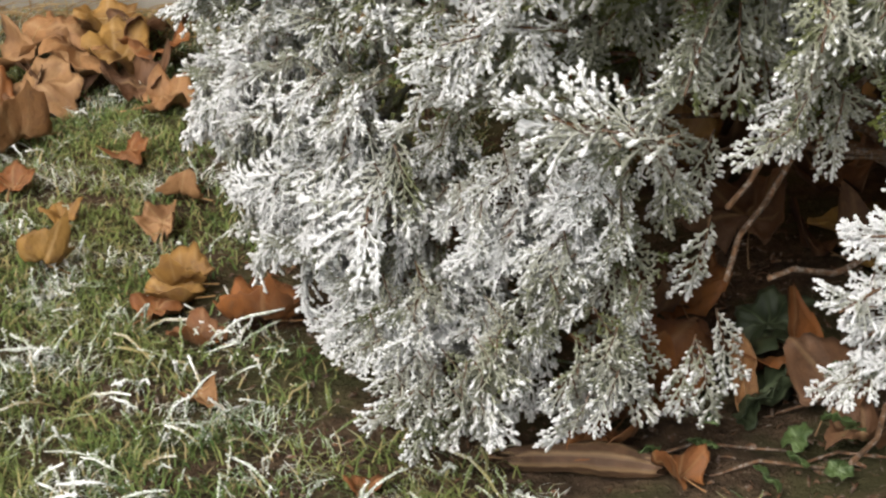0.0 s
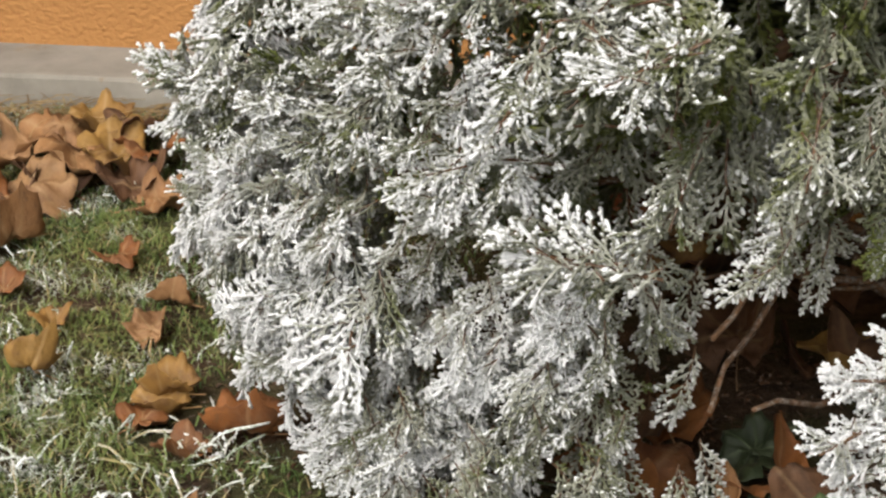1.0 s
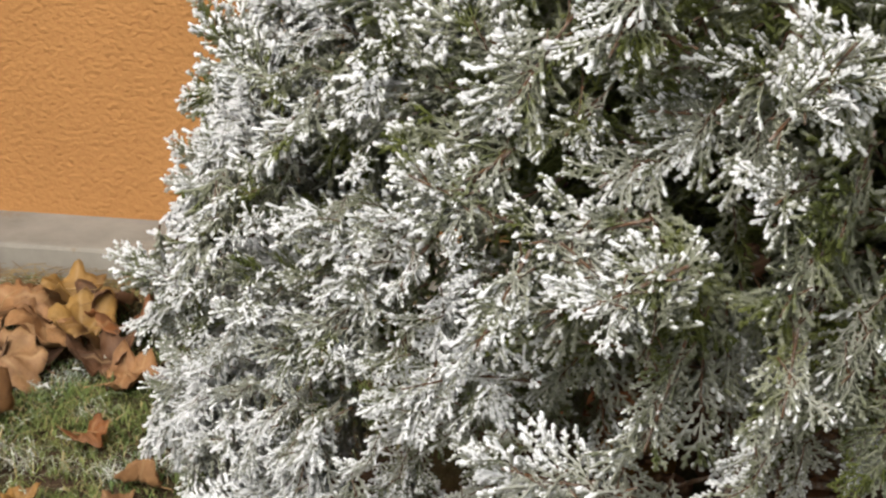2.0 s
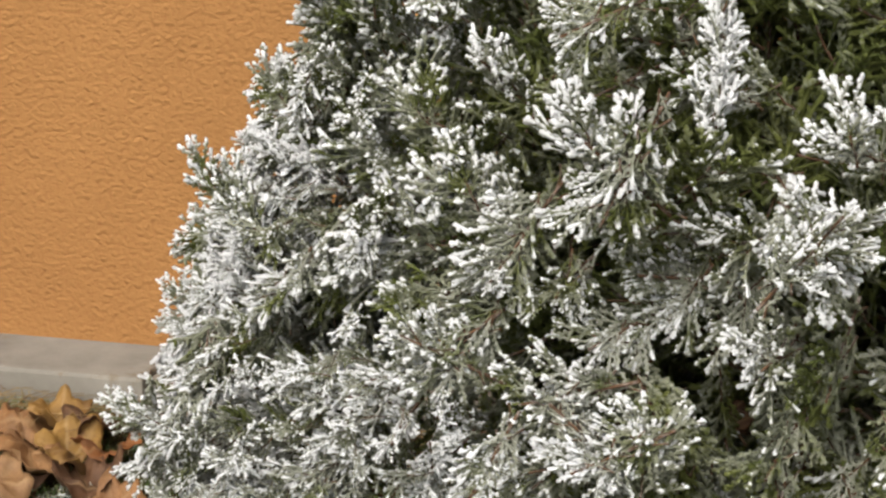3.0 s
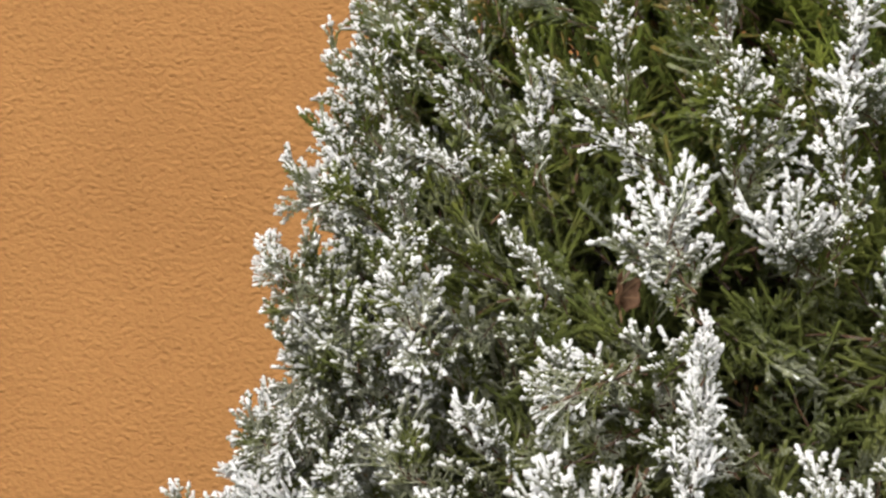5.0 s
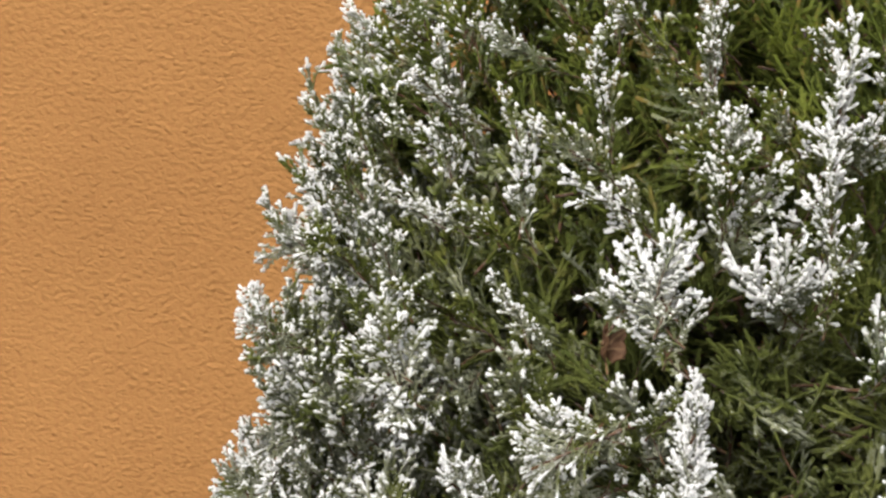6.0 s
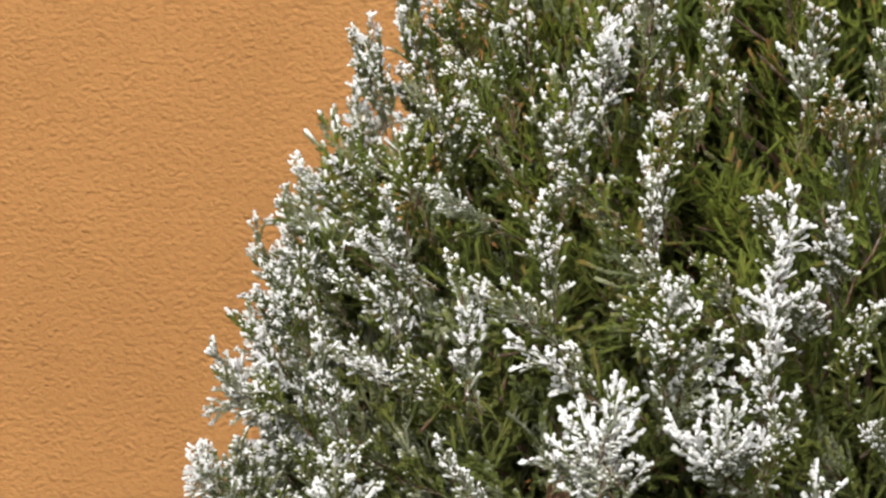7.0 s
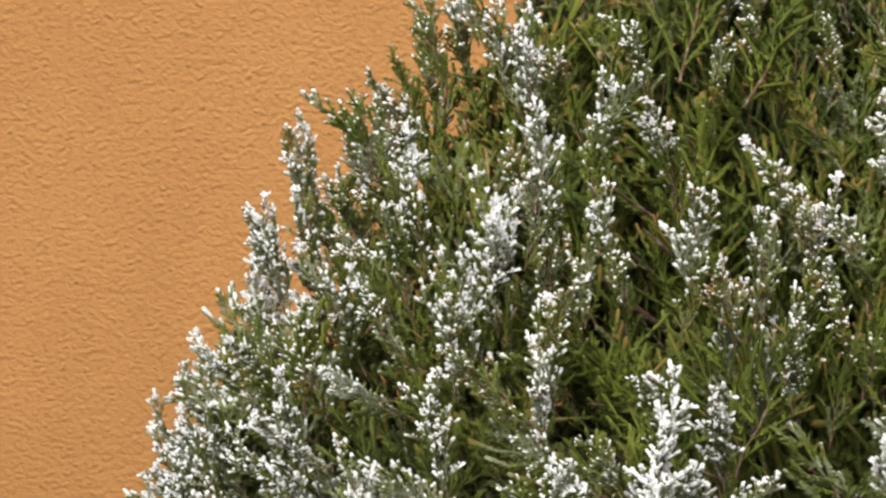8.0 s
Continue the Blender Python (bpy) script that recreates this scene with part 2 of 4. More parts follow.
def tube(points, radii, sides=5):
    """A tube along points that closes to a point at its end. Returns vertices and two face arrays (quads, triangles)."""
    p = np.asarray(points, float)
    n = len(p)
    d = np.gradient(p, axis=0)
    d /= np.linalg.norm(d, axis=1)[:, None] + 1e-9
    ref = np.array([0.0, 0.0, 1.0]) if abs(d[0, 2]) < 0.9 else np.array([1.0, 0.0, 0.0])
    a = np.cross(d, ref)
    a /= np.linalg.norm(a, axis=1)[:, None] + 1e-9
    b = np.cross(d, a)
    th = np.arange(sides) * 2 * np.pi / sides
    ring = p[:, None] + np.asarray(radii)[:, None, None] * (np.cos(th)[None, :, None] * a[:, None] + np.sin(th)[None, :, None] * b[:, None])
    v = np.vstack([ring.reshape(-1, 3), p[-1] + d[-1] * radii[-1] * 0.7])
    i, j = np.meshgrid(np.arange(n - 1), np.arange(sides), indexing="ij")
    k = (j + 1) % sides
    quads = np.stack([i * sides + j, i * sides + k, (i + 1) * sides + k, (i + 1) * sides + j], -1).reshape(-1, 4)
    jj = np.arange(sides)
    tris = np.stack([(n - 1) * sides + jj, (n - 1) * sides + (jj + 1) % sides, np.full(sides, n * sides)], -1)
    return v, quads, tris


def add_tube(soup, points, radii, tip, sides=5, slot=0):
    v, quads, tris = tube(points, radii, sides)
    t = np.append(np.repeat(np.asarray(tip, float), sides), tip[-1]) if np.ndim(tip) else tip
    start = soup.n
    soup.add(v, quads, t, slot)
    soup.loops.append((tris + start).ravel())
    soup.sizes.append(np.full(len(tris), 3))
    soup.slot.append(np.full(len(tris), slot))


def box_bm(x0, x1, y0, y1, z0, z1, bevel=0.0, segments=2):
    bm = bmesh.new()
    bmesh.ops.create_cube(bm, size=1.0, matrix=Matrix.LocRotScale(((x0 + x1) / 2, (y0 + y1) / 2, (z0 + z1) / 2), None, (x1 - x0, y1 - y0, z1 - z0)))
    if bevel:
        bmesh.ops.bevel(bm, geom=bm.edges[:], offset=bevel, segments=segments, affect="EDGES", profile=0.6)
    return bm


def part(name, bm, material, parent=None, label=""):
    me = bpy.data.meshes.new(name)
    bm.to_mesh(me)
    bm.free()
    me.materials.append(material)
    ob = new(name, me)
    ob.parent = parent
    return tagged(ob, label)


# ---- setting: ground, wall, kerb ----
def ground_height(x, y):
    off = -(y + 0.1695 * (x + 0.6)) * 0.986          # metres in front of the wall
    bank = 0.042 * min(1.0, max(0.0, (0.42 - off) / 0.22))
    return bank + 0.012 * noise.noise((x * 5, y * 5, 0.3)) + 0.006 * noise.noise((x * 17, y * 17, 4.0))


def build_ground():
    near_x, near_y = np.linspace(-1.6, 1.2, 113), np.linspace(-2.2, 0.6, 113)
    far = np.array([3.0, 8.0, 25.0, 80.0, 300.0])
    xs = np.concatenate([-far[::-1], near_x, far])
    ys = np.concatenate([-far[::-1], near_y, far])
    v = np.array([(x, y, ground_height(x, y) if abs(x) < 2 and abs(y) < 2.5 else 0.0) for y in ys for x in xs])
    w, h = len(xs), len(ys)
    i, j = np.meshgrid(np.arange(w - 1), np.arange(h - 1), indexing="xy")
    a = (j * w + i).ravel()
    s = Soup()
    s.add(v, np.stack([a, a + 1, a + w + 1, a + w], -1), 0.0)
    tagged(new("ground", mesh_from("ground", s.arrays(), [SOIL])), "dark brown soil of a thin frosty lawn with moss", "ground", kind="structure")


WALL_POSE = pose(-0.6, 0, 0, 0, 0, -9.62)     # the wall runs along its own x, the street side is -y


def build_wall():
    wall = part("wall_north", box_bm(-14, 14, 0, 0.3, -0.4, 5.5), PLASTER)
    wall.matrix_world = WALL_POSE
    tagged(wall, "ochre orange house wall in rough rendered plaster", "wall", kind="structure")


def build_kerb():
    kerb = tagged(new("kerb_edging"), "pale grey worn concrete kerb edging along the house wall", "kerb", kind="structure")
    kerb.matrix_world = WALL_POSE
    rng = random.Random(4)
    x = -0.093 - 0.5 * 9
    for i in range(18):
        bm = box_bm(x + 0.003, x + 0.497, -0.152, 0.012 if i % 2 else 0.010, -0.08, 0.10, 0.007, 2)
        for v in bm.verts:
            v.co += Vector((noise.noise(v.co * 40), noise.noise(v.co * 40 + Vector((9, 0, 0))), noise.noise(v.co * 40 + Vector((0, 9, 0))))) * 0.002
        stone = part("kerb_stone", bm, CONCRETE, kerb)
        stone.location = (0, rng.uniform(-0.002, 0.002), rng.uniform(-0.003, 0.003))
        x += 0.5


build_ground()
build_wall()
build_kerb()


# ---- the shrub ----
CENTRE = np.array([0.42, -1.05])
LEFT_Z = np.array([0.0, 0.1, 0.2, 0.35, 0.5, 0.6, 0.75, 0.85, 1.0, 1.1, 1.25, 1.37, 1.46, 1.55, 1.66, 1.8, 2.0, 2.2])
LEFT_X = np.array([-0.40, -0.44, -0.49, -0.51, -0.50, -0.46, -0.405, -0.345, -0.315, -0.318, -0.270, -0.205, -0.160, -0.118, -0.030, 0.08, 0.22, 0.36])
FRONT_Z = np.array([0.0, 0.15, 0.3, 0.5, 0.65, 0.8, 0.92, 1.05, 1.2, 1.3, 1.4, 1.5, 1.65, 1.8, 2.0, 2.2])
FRONT_Y = np.array([-1.60, -1.64, -1.68, -1.77, -1.80, -1.75, -1.78, -1.72, -1.63, -1.58, -1.48, -1.39, -1.29, -1.22, -1.15, -1.09])


def surface(z, phi, shrink=1.0):
    """A place on the shrub's hull at a height and an angle (0: towards -x, 90: towards -y), and its outward direction."""
    a = (CENTRE[0] - np.interp(z, LEFT_Z, LEFT_X)) * shrink
    b = (CENTRE[1] - np.interp(z, FRONT_Z, FRONT_Y)) * shrink
    c, s = math.cos(phi), math.sin(phi)
    p = np.interp(z, [0.0, 1.1, 1.4], [3.4, 3.2, 2.3])
    x = -a * math.copysign(abs(c) ** (2 / p), c)
    y = -b * math.copysign(abs(s) ** (2 / p), s)
    out = np.array([math.copysign(abs(x / a) ** (p - 1) / a, x), math.copysign(abs(y / b) ** (p - 1) / b, y), 0.0])
    return np.array([CENTRE[0] + x, CENTRE[1] + y, z]), out / np.linalg.norm(out)


def make_spray(seed, length, width, lean, droop, cord, bulb, step, pack=0.5, rough=0.2, edge_power=2.6, sides=4, needles=False, beads=False):
    """One flat feathery spray: root at the origin, growing along +y, fanned out in the xy plane.
    lean: the angle of the side shoots; droop: how it bends down; cord and bulb: half-thickness of shoots and of their rimed tips;
    rough: how far the shoots stand out of the plane; edge_power: how closely the rime keeps to the rim."""
    rng = np.random.default_rng(seed)
    s = Soup()
    wave, wave2 = rng.uniform(0, 6, 2)
    sway = rng.uniform(-0.25, 0.25)

    def bent(p):
        p = np.array(p, float)
        x, y = p[:, 0].copy(), p[:, 1].copy()
        p[:, 2] += -droop * length * (y / length) ** 2 + 0.005 * np.sin(x * 55 + wave) + 0.005 * np.sin(y * 48 + wave2)
        p[:, 2] -= 0.9 * droop * x ** 2 / (width + 1e-6)
        p[:, 0] += 0.0015 * np.sin(y * 110 + wave)
        p[:, 1] += 0.0015 * np.sin(x * 120 + wave2)
        return p

    def axis(u):
        return np.array([sway * length * u * u, length * u, 0.0])

    us = np.linspace(0, 1, 7)
    add_tube(s, bent([axis(u) for u in us[:4]]), np.linspace(0.0017, 0.0011, 4), 0.0, 4, 1)
    add_tube(s, bent([axis(u) for u in us[3:]]), np.array([cord * 0.8, cord, cord * 1.1, bulb]), np.array([0.0, 0.15, 0.45, 1.0]), sides)
    count = int(length / step)
    for k in range(count):
        u = 0.05 + 0.92 * (k + rng.uniform(-0.25, 0.25)) / count
        side = 1 if k % 2 else -1
        reach = width * (math.sin(math.pi * min(1, u * 0.64 + 0.30)) ** 0.8) * rng.uniform(0.72, 1.15) * (1.0 if u < 0.75 else (1.15 - u) / 0.4)
        ang = lean * rng.uniform(0.85, 1.15)
        base = axis(u)
        lift = rng.normal(0, rough)
        wig = rng.normal(0, 0.15)

        def along(q, ang=ang, base=base, side=side, reach=reach, lift=lift, wig=wig):
            bend = ang * (1 - 0.45 * q) + wig * q * q
            return base + reach * q * np.array([side * math.sin(bend), math.cos(bend), lift * q])

        own = rng.uniform(0.75, 1.1)
        add_tube(s, bent([along(q) for q in (0, 0.55, 1.0)]), np.array([0.75 * cord, 0.9 * cord, bulb]), np.array([0.0, 0.1 + 0.3 * u * u, 0.85]) * own, sides)
        shoots = int(reach / (step * pack))
        for m in range(shoots):
            q = 0.14 + 0.82 * (m + rng.uniform(-0.25, 0.25)) / max(1, shoots)
            hand = 1 if m % 2 else -1
            at = along(q)
            nxt = along(min(1, q + 0.05)) - at
            head = math.atan2(nxt[0], nxt[1]) + hand * lean * rng.uniform(0.7, 1.2)
            size = step * rng.uniform(0.60, 1.05) * (1.15 - 0.35 * q)
            edge = max(q, u) ** edge_power * rng.uniform(0.7, 1.15)
            blob = (cord + (bulb - cord) * edge) * rng.uniform(0.85, 1.25)
            way = size * np.array([math.sin(head), math.cos(head), rng.normal(0, rough)])
            if needles:
                wide = np.array([math.cos(head), -math.sin(head), 0.0]) * cord * 1.3
                foot = bent([at - wide, at + wide, at + np.array([0, 0, cord * 1.6]), at + way])
                s.add(foot, np.array([(0, 1, 3), (1, 2, 3), (2, 0, 3)]), 0.1)
                continue
            end = 0.18 + 0.78 * edge + rng.uniform(-0.1, 0.12)
            if beads and edge > 0.22:
                add_tube(s, bent([at, at + way * 0.5, at + way * 0.85]), np.array([cord * 0.65, blob, blob * 0.8]), np.array([0.05 + 0.5 * edge, 0.8 * end, end]), sides)
            else:
                add_tube(s, bent([at, at + way * 0.75]), np.array([cord * 0.8, blob]), np.array([0.05 + 0.5 * edge, end]), sides)
    return s.arrays()


# kinds: drooping skirt sprays, broad fans, upright plumes, sparse inner sprays
SKIRT = [make_spray(10 + i, 0.115, 0.050, 0.68, 0.22, 0.0021, 0.0029, 0.0094, 0.58, 0.38, 1.6, 3, beads=True) for i in range(6)]
FAN = [make_spray(30 + i, 0.110, 0.052, 0.64, 0.14, 0.0023, 0.0037, 0.0092, 0.60, 0.36, 2.6, 3, beads=True) for i in range(6)]
PLUME = [make_spray(50 + i, 0.115, 0.036, 0.46, -0.04, 0.0016, 0.0030, 0.0086, 0.60, 0.30, 3.0, 3) for i in range(6)]
DEEP = [make_spray(90 + i, 0.15, 0.070, 0.70, 0.15, 0.0020, 0.0024, 0.0110, 0.60, 0.45, 2.0, 3, True) for i in range(5)]
INNER = [make_spray(70 + i, 0.12, 0.050, 0.62, 0.15, 0.0018, 0.0022, 0.0085, 0.56, 0.40, 2.0, 3, True) for i in range(5)]

# boughs that stand out from the hull: tip place, way of growth, size, rime
LOW_BOUGHS = [
    (-0.126, -1.746, 0.47, -0.7, 0.25, 1.15, 0.22), (-0.141, -1.747, 0.564, -0.5, -0.9, 0.9, 0.25),
    # the last two of this row: less rime imitates shade under the overhang
    (0.025, -1.776, 0.667, 0.1, 0.7, 1.0, 0.08), (-0.053, -1.798, 0.626, -0.8, -0.3, 0.85, 0.10), (0.002, -1.77, 0.62, 0.4, -0.3, 0.8, 0.02),
    (-0.203, -1.701, 0.72, -0.5, 0.3, 1.0, 0.10), (-0.273, -1.564, 0.493, -0.3, -0.8, 1.0, 0.05), (-0.313, -1.604, 0.276, -0.5, -0.9, 1.1, 0.22),
    (-0.19, -1.64, 0.09, -0.1, -1.0, 0.9, 0.22), (-0.513, -1.379, 0.522, -1.0, 0.35, 0.8, 0.16), (-0.467, -1.365, 0.46, -1.0, -0.2, 0.9, 0.12),
    (-0.512, -1.09, 0.548, -1.0, 0.2, 0.7, 0.10),
]
HIGH_BOUGHS = [
    (-0.474, -1.184, 0.653, -1.0, 0.4, 0.8, 0.10), (-0.419, -1.392, 0.780, -0.8, 0.8, 0.9, 0.12), (-0.359, -1.399, 0.858, -1.0, 0.3, 0.8, 0.12),
    (-0.054, -1.786, 0.925, -0.7, 0.7, 1.1, 0.20), (-0.03, -1.80, 0.83, -0.4, -0.8, 1.1, 0.18), (-0.068, -1.728, 0.978, -0.9, -0.4, 0.8, 0.10),
    (0.073, -1.693, 1.041, 0.0, 1.0, 1.2, 0.40), (0.074, -1.705, 0.965, 0.0, 1.0, 1.1, 0.42), (0.175, -1.809, 0.868, 0.5, 0.7, 1.0, 0.20), (0.18, -1.76, 0.78, 0.4, -0.6, 1.0, 0.15),
    (-0.335, -1.452, 1.060, -0.8, 0.9, 0.65, 0.15), (-0.20, -1.55, 1.06, -0.4, 1.0, 1.0, 0.12), (0.04, -1.623, 1.145, -0.2, 1.0, 1.0, 0.22),
    (-0.078, -1.543, 1.246, -0.1, 1.0, 1.0, 0.26),
]
FILL_BOUGHS = [
    (-0.16, -1.62, 0.84, -0.5, 0.5, 1.1, 0.02), (-0.22, -1.56, 0.77, -0.6, 0.2, 1.1, 0.04), (-0.12, -1.67, 0.75, -0.3, -0.4, 1.0, 0.06),
    (-0.21, -1.54, 0.91, -0.5, 0.8, 1.1, 0.0), (-0.27, -1.48, 0.84, -0.8, 0.4, 1.0, 0.03), (-0.30, -1.46, 0.70, -0.8, 0.1, 1.0, 0.05),
    (0.05, -1.33, 1.47, 0.0, 1.0, 1.1, 0.0), (0.0, -1.38, 1.40, -0.1, 1.0, 1.1, 0.03), (0.10, -1.36, 1.53, 0.1, 1.0, 1.1, -0.05),
    (-0.05, -1.22, 1.45, -0.2, 1.0, 1.0, 0.03), (0.16, -1.36, 1.58, 0.1, 1.0, 1.1, -0.05), (0.24, -1.42, 1.48, 0.0, 1.0, 1.1, 0.0),
]
TOP_BOUGHS = [
    (0.204, -1.584, 1.316, 0.1, 1.0, 1.1, 0.30), (0.19, -1.62, 1.22, 0.0, 1.0, 1.1, 0.30), (0.101, -1.619, 1.265, 0.0, 1.0, 1.0, 0.20),
    (-0.186, -1.146, 1.435, -0.3, 1.0, 0.9, 0.20), (-0.259, -1.064, 1.269, -0.4, 1.0, 0.9, 0.10), (-0.19, -0.98, 1.33, -0.3, 1.0, 0.8, 0.06),
    (-0.009, -1.482, 1.321, -0.1, 1.0, 1.0, 0.10), (0.104, -1.442, 1.390, 0.0, 1.0, 1.0, 0.06), (-0.328, -1.278, 1.09, -0.9, 0.5, 0.8, 0.10),
    (-0.03, -1.25, 1.50, -0.1, 1.0, 1.0, 0.20), (0.09, -1.22, 1.62, 0.0, 1.0, 1.0, 0.10), (0.02, -1.35, 1.42, -0.1, 1.0, 1.0, 0.15),
]


def spray_pose(tipward, grow, face, at, scale):
    """A spray whose tip comes to a place: grow is its way, face roughly the way its flat side looks."""
    y = grow / np.linalg.norm(grow)
    z = face - y * (face @ y)
    z = z / (np.linalg.norm(z) + 1e-9)
    x = np.cross(y, z)
    m = Matrix.Identity(4)
    for r in range(3):
        m[r][0], m[r][1], m[r][2] = x[r] * scale, y[r] * scale, z[r] * scale
        m[r][3] = at[r] - y[r] * scale * tipward
    return m


def build_shrub():
    shrub = tagged(new("conifer_shrub"), "broad evergreen conifer shrub with flat scaly sprays covered in white hoarfrost", "shrub")
    shrub.location = (CENTRE[0], CENTRE[1], 0)
    base = Matrix.Translation((-CENTRE[0], -CENTRE[1], 0))
    rng = np.random.default_rng(7)
    boughs, sprays = [], []      # a bough: tip, axis, its sprays; a spray: template, pose, rime, tip

    HOLES = [(-0.02, -1.28, 1.43, 0.05), (-0.085, -1.70, 0.50, 0.040), (0.16, -1.62, 0.98, 0.085), (-0.09, -1.66, 0.85, 0.04), (0.03, -1.62, 0.90, 0.03), (-0.06, -1.68, 0.45, 0.065), (0.03, -1.66, 0.43, 0.05)]

    def open_here(p):
        return any((p[0] - x) ** 2 + 0.3 * (p[1] - y) ** 2 + (p[2] - z) ** 2 < r * r for x, y, z, r in HOLES)

    def kind_at(z):
        if z < 0.50 + 0.06 * rng.normal():
            return SKIRT
        return FAN if z < 1.08 + 0.10 * rng.normal() else PLUME

    def bough(p, out, grow, size, rime, kind, count):
        """A leading spray and others set to both sides of one axis, nearly in one plane; the rime is thickest at its tip."""
        grow = grow / np.linalg.norm(grow)
        tang = np.cross(grow, out + 1e-3)
        tang /= np.linalg.norm(tang) + 1e-9
        third = np.cross(tang, grow)
        turn = rng.normal(0, 0.35)
        tang, third = tang * math.cos(turn) + third * math.sin(turn), third * math.cos(turn) - tang * math.sin(turn)
        long = 0.13 * size
        sag = rng.uniform(-0.10, 0.18)
        own = []

        def axis(u):
            return p - grow * long * (1 - u) - third * sag * long * (1 - u) ** 2

        for k in range(count):
            u = 1.0 if k == 0 else 0.74 - 0.56 * (k - 1) / max(1, count - 2)
            side = 0.0 if k == 0 else (1.0 if k % 2 else -1.0)
            if kind is PLUME:
                a = rng.uniform(0, 2 * math.pi)
                way = grow + (tang * math.cos(a) + third * math.sin(a)) * (0.0 if k == 0 else rng.uniform(0.15, 0.42))
                face = tang * rng.normal(0, 1) + third * rng.normal(0, 1)
            else:
                way = grow + tang * side * rng.uniform(0.45, 0.85) + third * rng.normal(0, 0.12)
                face = third + tang * rng.normal(0, 0.25)
            scale = size * rng.uniform(0.58, 0.78)
            way /= np.linalg.norm(way)
            root = axis(u) - (way * 0.115 * scale if k == 0 else way * 0.02)
            own.append((kind[int(rng.integers(len(kind)))], spray_pose(0.0, way, face, root, scale), rime + 0.14 - 0.30 * (1 - u) + rng.normal(0, 0.04), root + way * 0.1 * scale))
        boughs.append((p, [axis(u) for u in np.linspace(0.05, 0.9, 6)], own))

    # an even spread along the hull's girth
    phis = np.radians(np.linspace(-40, 320, 241))
    ring = np.array([surface(0.7, f)[0] for f in phis])
    girth = np.concatenate([[0], np.cumsum(np.linalg.norm(np.diff(ring, axis=0), axis=1))])

    def angle(lo, hi):
        g0, g1 = np.interp(radians(lo), phis, girth), np.interp(radians(hi), phis, girth)
        return float(np.interp(rng.uniform(g0, g1), girth, phis))

    tips = []

    def scatter(count, shrink, lo, hi, per, inner=False, low=0.10, high=2.12, apart=0.0):
        for _ in range(count):
            z = low + (high - low) * rng.random() ** 1.08
            depth = shrink * (1 - 0.09 * rng.random() ** 1.3)
            p, out = surface(z, angle(lo, hi), depth)
            bulge = noise.noise(Vector(p) * 7.0)
            p = p + out * 0.05 * bulge
            if p[0] > -0.07 and p[1] < -1.25 and z < 0.44 - 0.1 * rng.random() - (0.14 if p[0] > 0.3 else 0):
                continue
            tang = np.array([-out[1], out[0], 0.0])
            lift = np.interp(z, [0.1, 0.35, 0.6, 0.9, 1.2, 1.5, 1.9], [-1.2, -0.6, -0.2, 0.3, 0.9, 1.7, 2.4]) + rng.normal(0, 0.35)
            grow = out * rng.uniform(0.4, 0.8) + np.array([-0.3 if out[1] < -0.6 else 0.0, 0, lift]) + tang * rng.normal(0, 0.5)
            if not inner:
                body = p - 0.07 * grow / np.linalg.norm(grow)
                if open_here(p) or open_here(body) or any((p - q) @ (p - q) < apart * apart for q in tips):
                    continue
                tips.append(p)
            if inner:
                stock = DEEP if shrink < 0.5 or lo > 100 else PLUME if z > 1.0 and shrink > 0.91 else INNER
                sprays.append((stock[int(rng.integers(len(stock)))], spray_pose(0.2, grow, out + np.array([0, 0, 0.4]) + tang * rng.normal(0, 0.6), p, rng.uniform(0.9, 1.3) * (1.0 if shrink > 0.8 and hi < 150 else 1.25 if shrink > 0.55 and hi < 180 else 2.0)), -0.48 if shrink > 0.8 else -0.9, p))
                continue
            rime = np.interp(z, [0.3, 0.7, 1.1, 1.35, 1.6], [0.13, 0.03, 0.03, -0.03, -0.19]) + rng.normal(0, 0.15) + 0.2 * bulge
            if p[0] > -0.02 and z < 0.76:        # thin, drooping growth over the low gap; less rime imitates its shaded underside
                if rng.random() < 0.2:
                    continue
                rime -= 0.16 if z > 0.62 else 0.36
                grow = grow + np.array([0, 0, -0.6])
            elif p[0] > 0.02 and 0.76 <= z < 1.03:   # the shaded hollow of the street side; rime cut to deepen its shade
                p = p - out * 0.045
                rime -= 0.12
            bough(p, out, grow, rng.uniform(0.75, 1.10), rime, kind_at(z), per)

    scatter(2600, 1.0, -15, 90, 6, apart=0.073, high=1.80)
    scatter(500, 1.0, -15, 28, 4, apart=0.058, low=0.5, high=1.72)
    scatter(60, 0.95, -20, 120, 1, True, 1.75, 2.12)
    # short, thickly rimed growth low on the wall side
    for _ in range(150):
        z = rng.uniform(0.12, 0.80)
        p, out = surface(z, angle(0, 72), 1.0 - 0.03 * rng.random())
        if p[0] > -0.10 or open_here(p):
            continue
        tang = np.array([-out[1], out[0], 0.0])
        lift = np.interp(z, [0.1, 0.5, 0.8], [-0.9, -0.3, 0.2]) + rng.normal(0, 0.4)
        bough(p + out * 0.012, out, out * 0.8 + tang * rng.normal(0, 0.6) + np.array([-0.2, 0, lift]), rng.uniform(0.50, 0.68), 0.17 + rng.normal(0, 0.12), FAN, 4)
    scatter(100, 0.86, -20, 120, 1, True, 0.1, 1.15)
    scatter(170, 0.90, -25, 110, 1, True, 1.0, 1.95)
    scatter(190, 0.92, -25, 50, 1, True, 0.90, 1.75)
    scatter(80, 0.93, -15, 90, 1, True, 0.50, 1.0)
